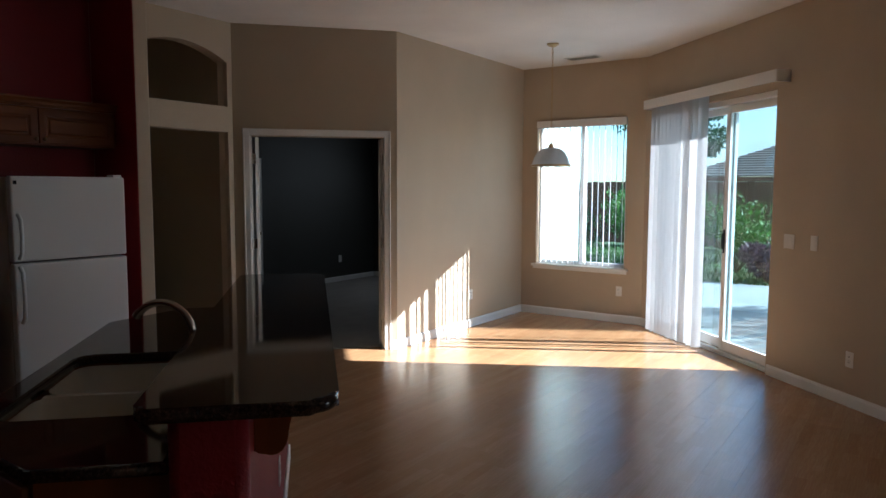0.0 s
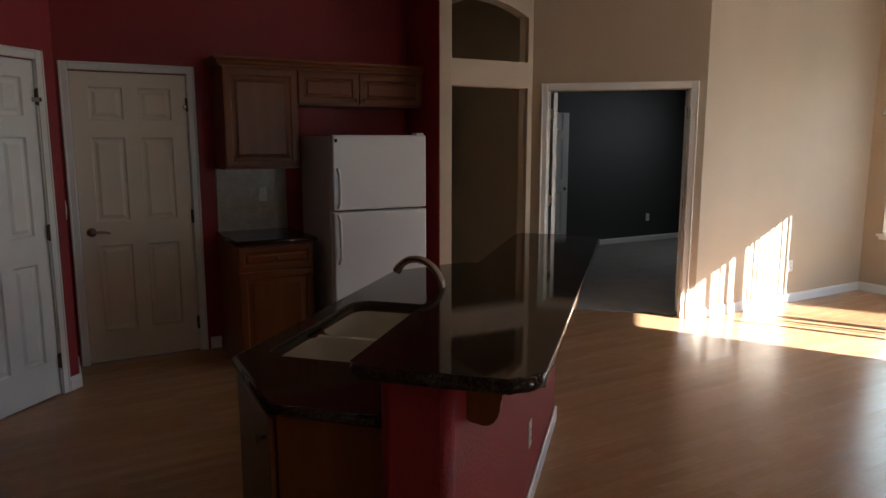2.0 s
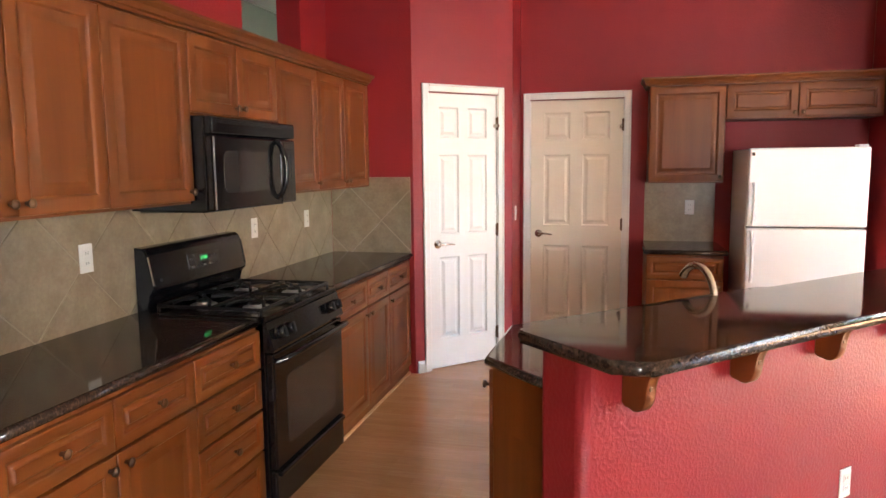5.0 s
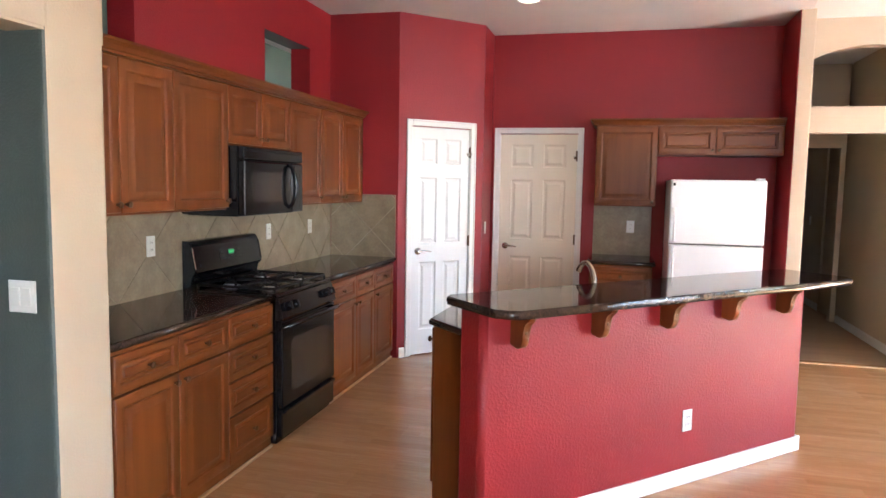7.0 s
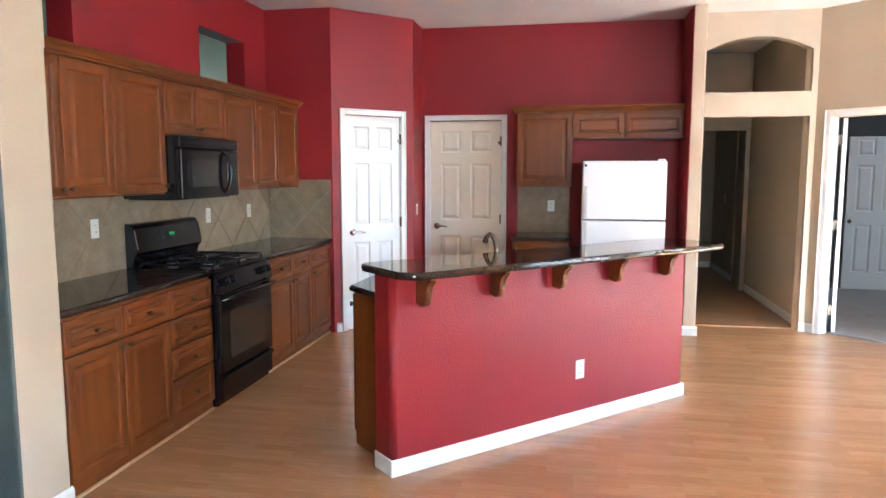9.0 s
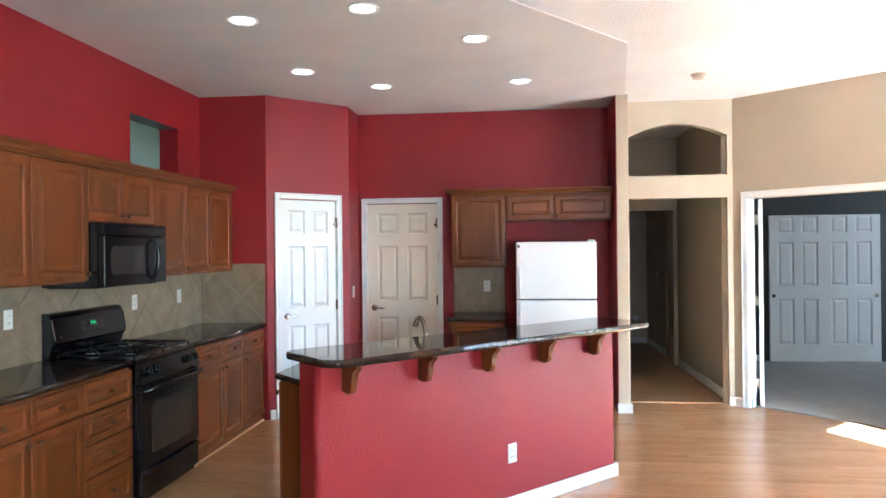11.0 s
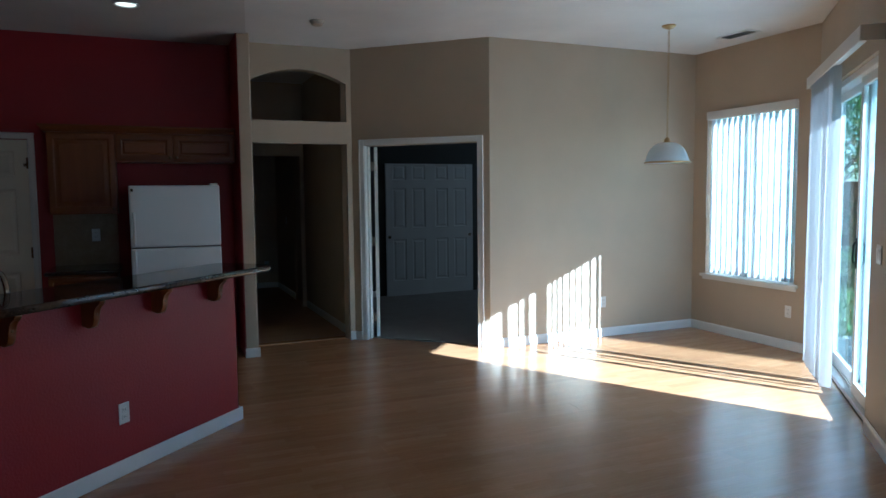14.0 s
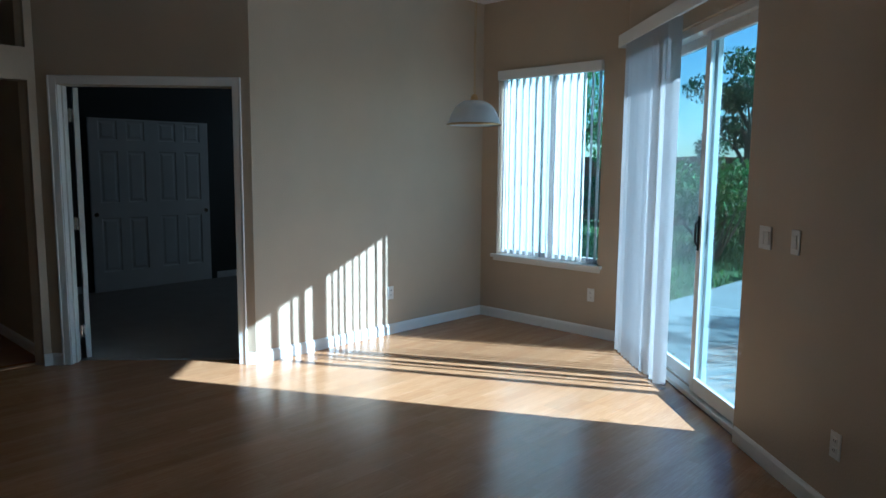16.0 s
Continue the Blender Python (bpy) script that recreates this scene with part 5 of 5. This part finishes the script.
for a, b, y, nm in ((0.045, mid + 0.035, 0.105, "fixed_panel"), (mid - 0.035, sw_ - 0.022, 0.060, "sliding_panel")):
    bm = bmesh.new()
    z0, z1 = FL + 0.04, SLZ - 0.055
    e_ = 0.06 if nm == "fixed_panel" else 0.036
    for q in ((a, a + 0.06, z0, z1), (b - e_, b, z0, z1), (a + 0.06, b - e_, z0, z0 + 0.09), (a + 0.06, b - e_, z1 - 0.065, z1)):
        add_box(bm, q[0], q[1], y, y + 0.034, q[2], q[3], 0.004)
    pa = part(nm, bm, ALUM, sd)
    pn = part("pane", box(a + 0.055, b - e_ + 0.005, y + 0.014, y + 0.019, z0 + 0.085, z1 - 0.06), GLASS, pa)
    pn.visible_shadow = False
    if nm == "sliding_panel":
        part("handle", tube([(a + 0.03, y - 0.004, 1.0), (a + 0.03, y - 0.022, 1.02), (a + 0.03, y - 0.022, 1.14), (a + 0.03, y - 0.004, 1.16)], 0.007, 8), BLACKM, pa, "black pull handle", True)
        part("latch", box(a + 0.018, a + 0.042, y - 0.008, y, 0.97, 1.19, 0.003), BLACKM, pa)
SB = along(K12, K14, 0)
sb = thing("vertical_blind", SB, "white vertical blind drawn half aside at the sliding door", "blind")
part("valance", box(0.17, 2.26, -0.132, -0.122, 2.405, 2.50, 0.003), TRIM, sb, "white valance")
part("valance_return", box(0.17, 0.18, -0.122, -0.001, 2.405, 2.50, 0.002), TRIM, sb)
part("valance_return", box(2.25, 2.26, -0.122, -0.001, 2.405, 2.50, 0.002), TRIM, sb)
part("head_rail", box(0.20, 2.23, -0.10, -0.055, 2.435, 2.48, 0.003), ALUM, sb)
for k in range(2):
    part("bracket", box(0.5 + k * 1.4, 0.53 + k * 1.4, -0.10, -0.001, 2.48, 2.485), STEEL, sb)
for x, a in ((0.346, 44), (0.43, 53), (0.522, 59), (0.592, 59), (0.66, 59), (0.736, 56), (0.792, 55), (0.85, 57),
             (0.925, 38), (0.965, 34), (1.005, 38), (1.12, 30), (1.206, 53)):
    slat(sb, x, -0.078 - 0.004 * (x * 10 % 2), FL + 0.02, 2.437, a)

# ---------------------------------------------------------------- backsplash tiles
def tiles(name, m, w, z0, z1, side, label, phase=(0.0, 0.0)):
    """Diagonal tiles on a wall strip; local x along the wall, the face at y = 0."""
    t = link(name, box(0, w, -0.004, -0.0005, z0, z1), GROUT, m=m)
    tagged(t, label, "backsplash", kind="structure")
    d = side * math.sqrt(2) / 2
    g = 0.004
    for i in range(-2, int(w / d) + 3):
        for j in range(-3, int((z1 - z0) / d) + 4):
            if (i + j) % 2:
                continue
            cx, cz = phase[0] + i * d, z0 + phase[1] + j * d
            poly = [(cx + d - g, cz), (cx, cz + d - g), (cx - d + g, cz), (cx, cz - d + g)]
            for a, b, c in ((-1, 0, -0.001), (1, 0, w - 0.001), (0, -1, -(z0 + 0.001)), (0, 1, z1 - 0.001)):
                poly = clip_poly(poly, a, b, c) if poly else poly
            if len(poly) < 3:
                continue
            bm = bmesh.new()
            lo = [bm.verts.new((x, -0.003, z)) for x, z in poly]
            cxm, czm = sum(p[0] for p in poly) / len(poly), sum(p[1] for p in poly) / len(poly)
            hi = [bm.verts.new((x + (cxm - x) * 0.012, -0.0085, z + (czm - z) * 0.012)) for x, z in poly]
            bm.faces.new(hi)
            for k in range(len(poly)):
                bm.faces.new((lo[k], lo[(k + 1) % len(poly)], hi[(k + 1) % len(poly)], hi[k]))
            part("tile", bm, TILE, t)
    return t


TS = 0.35
tiles("backsplash", pose(-0.703, 0.695, 0, 0, 0, 90), 3.474, 0.908, 1.455, TS, "tan ceramic tiles laid diagonally behind the stove", (0.015, 0.0))
tiles("backsplash", pose(-0.692, 4.171, 0), 0.60, 0.908, 1.455, TS, "tan ceramic tiles laid diagonally on the short wall", (0.38, -0.01))
tiles("backsplash", pose(1.545, 5.235, 0), 0.53, 0.908, 1.384, 0.76, "tan ceramic tile beside the fridge", (0.265, 0.238))

# ---------------------------------------------------------------- outside
GZ = -0.10
tagged(link("ground", prism([(-60, -60), (120, -60), (120, 100), (-60, 100)], GZ - 0.3, GZ), SOIL), "lawn soil reaching to the horizon", "ground", kind="structure")
tagged(link("patio", prism([(4.3, -1.8), (8.0, 2.25), (8.03, 3.2), (12.8, 3.2), (12.8, -3.5), (7.5, -6.5), (4.6, -6.5)], GZ - 0.05, GZ + 0.04), CONC), "pale sunlit concrete patio", "patio", kind="structure")
# eave over the slider wall and the window
ev = link("roof_eave", prism([(8.03, 2.35), (8.46, 1.95), (4.85, -1.78), (4.42, -1.37)], 2.56, 2.72), STUCCO)
tagged(ev, "boxed roof eave along the house", "eave", kind="structure")
tagged(link("wall_house_wing", prism([(8.03, 4.028), (9.6, 4.028), (9.6, 4.17), (8.03, 4.17)], GZ, 2.95), STUCCO), "sunlit white stucco wing of the house", "wall", kind="structure")
# unseen slab, added only to stop sun entering through wall_east
tagged(link("sun_blocker", prism([(4.50, -2.3), (6.6, -3.1), (6.6, -6.4), (4.50, -6.4)], 2.56, 2.70), STUCCO), "unseen flat slab added to keep the sun off the living room floor", "patio cover", kind="structure")
rng = random.Random(7)


def leaves(bm, c, r, n, size, squash=0.8):
    for _ in range(n):
        while True:
            v = Vector((rng.uniform(-1, 1), rng.uniform(-1, 1), rng.uniform(-1, 1)))
            if 0.15 < v.length < 1:
                break
        p = Vector(c) + Vector((v.x * r, v.y * r, v.z * r * squash))
        m = Matrix.Translation(p) @ Euler((rng.uniform(0, 6), rng.uniform(0, 6), rng.uniform(0, 6))).to_matrix().to_4x4()
        s = size * rng.uniform(0.6, 1.4)
        bm.faces.new([bm.verts.new(m @ Vector(q)) for q in ((-s, 0, 0), (0, s * 0.45, s * 0.12), (s, 0, 0), (0, -s * 0.45, s * 0.12))])


def bush(x, y, r, material, label, n=1500, size=0.06, h=1.0):
    b = thing("bush", pose(x, y, GZ), label, "bush", "garden bushes")
    st_ = bmesh.new()
    for k in range(6):
        a = k * 1.05
        add_tube(st_, [(0, 0, 0), (0.25 * r * math.cos(a), 0.25 * r * math.sin(a), 0.35 * r * h), (0.6 * r * math.cos(a), 0.6 * r * math.sin(a), 0.95 * r * h)], [0.03, 0.02, 0.008], 5)
    part("stems", st_, BARK, b)
    lf_ = bmesh.new()
    for k in range(9):
        a = rng.uniform(0, 6.28)
        d = rng.uniform(0.15, 0.65) * r
        leaves(lf_, (d * math.cos(a), d * math.sin(a), rng.uniform(0.45, 1.05) * r * h), r * rng.uniform(0.35, 0.6), n // 9, size)
    part("foliage", lf_, material, b)
    return b


def tree(x, y, h, r, material, label, n=7000, size=0.055):
    t = thing("tree", pose(x, y, GZ), label, "tree", "garden trees")
    tr = bmesh.new()
    add_tube(tr, [(0, 0, 0), (0.05, 0.02, h * 0.25), (-0.04, 0.06, h * 0.5), (0.03, 0.0, h * 0.8)], [0.16, 0.12, 0.085, 0.03], 9)
    tips = []
    for k in range(9):
        a = k * 2.4
        z0 = h * (0.32 + 0.045 * k)
        tip = (r * 0.75 * math.cos(a), r * 0.75 * math.sin(a), z0 + h * 0.22)
        add_tube(tr, [(0, 0, z0), (tip[0] * 0.5, tip[1] * 0.5, z0 + h * 0.14), tip], [0.06, 0.035, 0.012], 6)
        tips.append(tip)
    part("trunk", tr, BARK, t)
    lf_ = bmesh.new()
    for tip in tips + [(0, 0, h * 0.9), (0.2, 0.1, h * 0.75)]:
        for _ in range(3):
            c = (tip[0] + rng.uniform(-0.4, 0.4) * r, tip[1] + rng.uniform(-0.4, 0.4) * r, tip[2] + rng.uniform(-0.12, 0.12) * h)
            leaves(lf_, c, r * rng.uniform(0.22, 0.42), n // 33, size, 0.75)
    part("crown", lf_, material, t)
    return t


for x, y, r, mt, lb in ((14.3, 1.0, 1.0, LEAF, "bright green leafy bush beside the patio"), (14.8, 2.9, 1.1, LEAF, "bright green leafy bush beside the patio"), (13.8, -0.9, 0.8, FLOWER, "purplish shrub at the edge of the patio"),
                        (15.4, 5.0, 1.2, LEAF, "bright green leafy bush beside the fence"), (16.0, 7.4, 1.3, LEAF2, "dark green bush beside the fence"), (15.0, -2.6, 1.1, LEAF2, "dark green bush beside the patio"),
                        (13.5, 2.1, 0.55, FLOWER, "purplish shrub in the lawn"), (14.4, 4.4, 1.15, LEAF, "tall bright green bush in the lawn")):
    bush(x, y, r, mt, lb, 1900, 0.055, 1.35 if "tall" in lb else 1.0)
tree(17.4, 5.0, 3.9, 0.95, LEAF2, "dark leafy tree behind the bushes")
tree(18.6, 0.2, 4.3, 1.1, LEAF2, "dark leafy tree near the fence")
tree(12.4, -4.3, 4.8, 1.5, LEAF, "green leafy tree at the edge of the patio")
tree(17.0, 9.5, 4.3, 1.8, LEAF, "green leafy tree in the garden")

# fence of upright boards
fe = thing("fence", pose(20.2, -14, GZ, 0, 0, 90), "brown wooden board fence behind the garden", "fence")
board = None
for i in range(150):
    if board is None:
        board = part("board", box(0, 0.195, 0.0, 0.022, 0.05, 1.85, 0.004), FENCE, fe)
        continue
    bcp = new("board", board.data)
    bcp.parent = fe
    bcp.location = (i * 0.2, rng.uniform(-0.006, 0.006), rng.uniform(-0.015, 0.015))
for z in (0.35, 1.5):
    part("rail", box(0, 30, 0.023, 0.06, z, z + 0.09), FENCE, fe)


# neighbouring house with a low tiled roof
nh = thing("neighbour_house", pose(27.5, -6.0, GZ - 0.75), "neighbouring stucco house with a brown tiled hip roof", "house")
part("wall", box(0, 9, 0, 13, 0, 2.7), STUCCO, nh)
part("roof_base", prism([(-0.6, -0.6), (9.6, -0.6), (9.6, 13.6), (-0.6, 13.6)], 2.7, 2.85), FENCE, nh)
bm = bmesh.new()
nrow = 22
for i in range(nrow):
    k0, k1 = i / nrow, (i + 1.08) / nrow
    z0, z1 = 2.86 + 2.1 * k0, 2.86 + 2.1 * k1
    a0, a1 = 5.1 * k0, 5.1 * k1
    v = [bm.verts.new(c) for c in ((-0.6 + a0, -0.6 + a0, z0 + 0.05), (-0.6 + a0, 13.6 - a0, z0 + 0.05), (-0.6 + a1, 13.6 - a1, z1), (-0.6 + a1, -0.6 + a1, z1), (-0.6 + a0, -0.6 + a0, z0), (-0.6 + a0, 13.6 - a0, z0))]
    bm.faces.new(v[:4])
    bm.faces.new((v[4], v[5], v[1], v[0]))
    for s in (0, 1):
        y0, y1 = (-0.6 + a0, -0.6 + a1) if s == 0 else (13.6 - a0, 13.6 - a1)
        bm.faces.new([bm.verts.new(c) for c in ((-0.6 + a0, y0, z0 + 0.05), (9.6 - a0, y0, z0 + 0.05), (9.6 - a1, y1, z1), (-0.6 + a1, y1, z1))])
part("roof", bm, ROOF, nh, "brown concrete roof tiles")
for y in (2.0, 7.5):
    w_ = part("window", box(-0.03, 0.02, y, y + 1.5, 1.0, 2.2), BGLASS, nh)
    part("frame", box(-0.05, -0.03, y - 0.05, y + 1.55, 2.2, 2.26), TRIM, w_)

# lawn
bm = bmesh.new()
for _ in range(26000):
    x, y = rng.uniform(9.0, 19.5), rng.uniform(-6, 13)
    if x < 12.85 and y < 3.25:
        continue
    if x < 9.65 and y > 3.9:
        continue
    a, s, h_ = rng.uniform(0, 6.28), rng.uniform(0.008, 0.016), rng.uniform(0.05, 0.12)
    lx, ly = rng.uniform(-0.04, 0.04), rng.uniform(-0.04, 0.04)
    bm.faces.new([bm.verts.new(c) for c in ((x - s * math.cos(a), y - s * math.sin(a), GZ), (x + s * math.cos(a), y + s * math.sin(a), GZ), (x + lx, y + ly, GZ + h_))])
tagged(link("grass", bm, GRASS), "green lawn grass behind the patio", "grass", kind="stuff")

# ---------------------------------------------------------------- laminate boards
PW, PLN = 0.19, 1.285
regions = [[(-0.72, -5.4), (5.34, -5.4), (5.34, 5.24), (-0.72, 5.24)], [(5.34, -5.4), (7.885, -5.4), (7.885, 4.045), (5.34, 4.045)]]
na = Vector((K12[1] - K14[1], -(K12[0] - K14[0]))).normalized()
sc_ = na.x * K12[0] + na.y * K12[1] + 0.02
dn = Vector((K9[1] - K10[1], K10[0] - K9[0])).normalized()
dc_ = dn.x * K9[0] + dn.y * K9[1] + 0.11
near, rest = [], []
row = 0
y = -5.4
while y < 5.25:
    x = -0.72 - rng.uniform(0, PLN)
    while x < 7.9:
        for r, reg in enumerate(regions):
            poly = [(x + 0.0002, y + 0.0002), (x + PLN - 0.0002, y + 0.0002), (x + PLN - 0.0002, y + PW - 0.0002), (x + 0.0002, y + PW - 0.0002)]
            xs0, xs1, ys0, ys1 = reg[0][0], reg[1][0], reg[0][1], reg[2][1]
            for a, b, c in ((-1, 0, -xs0), (1, 0, xs1), (0, -1, -ys0), (0, 1, ys1), (na.x, na.y, sc_)) + (((dn.x, dn.y, dc_),) if r == 0 else ()):
                poly = clip_poly(poly, a, b, c) if len(poly) > 2 else poly
            if len(poly) > 2 and max(p[0] for p in poly) - min(p[0] for p in poly) > 0.01:
                (near if y > -0.6 else rest).append(poly)
        x += PLN
    y += PW


def board_mesh(bm, poly):
    lo = [bm.verts.new((px, py, FL - 0.010)) for px, py in poly]
    cx, cy = sum(p[0] for p in poly) / len(poly), sum(p[1] for p in poly) / len(poly)
    md_ = [bm.verts.new((px, py, FL - 0.0003)) for px, py in poly]
    hi = [bm.verts.new((px + max(-0.0002, min(0.0002, cx - px)), py + max(-0.0002, min(0.0002, cy - py)), FL)) for px, py in poly]
    bm.faces.new(hi)
    for k in range(len(poly)):
        j = (k + 1) % len(poly)
        bm.faces.new((lo[k], lo[j], md_[j], md_[k]))
        bm.faces.new((md_[k], md_[j], hi[j], hi[k]))


for poly in near[:300]:
    bm = bmesh.new()
    board_mesh(bm, poly)
    part("board", bm, LAM, floor_ob)
bm = bmesh.new()
for poly in near[300:] + rest:
    board_mesh(bm, poly)
tagged(part("boards_rest", bm, LAM, floor_ob), kind="stuff")
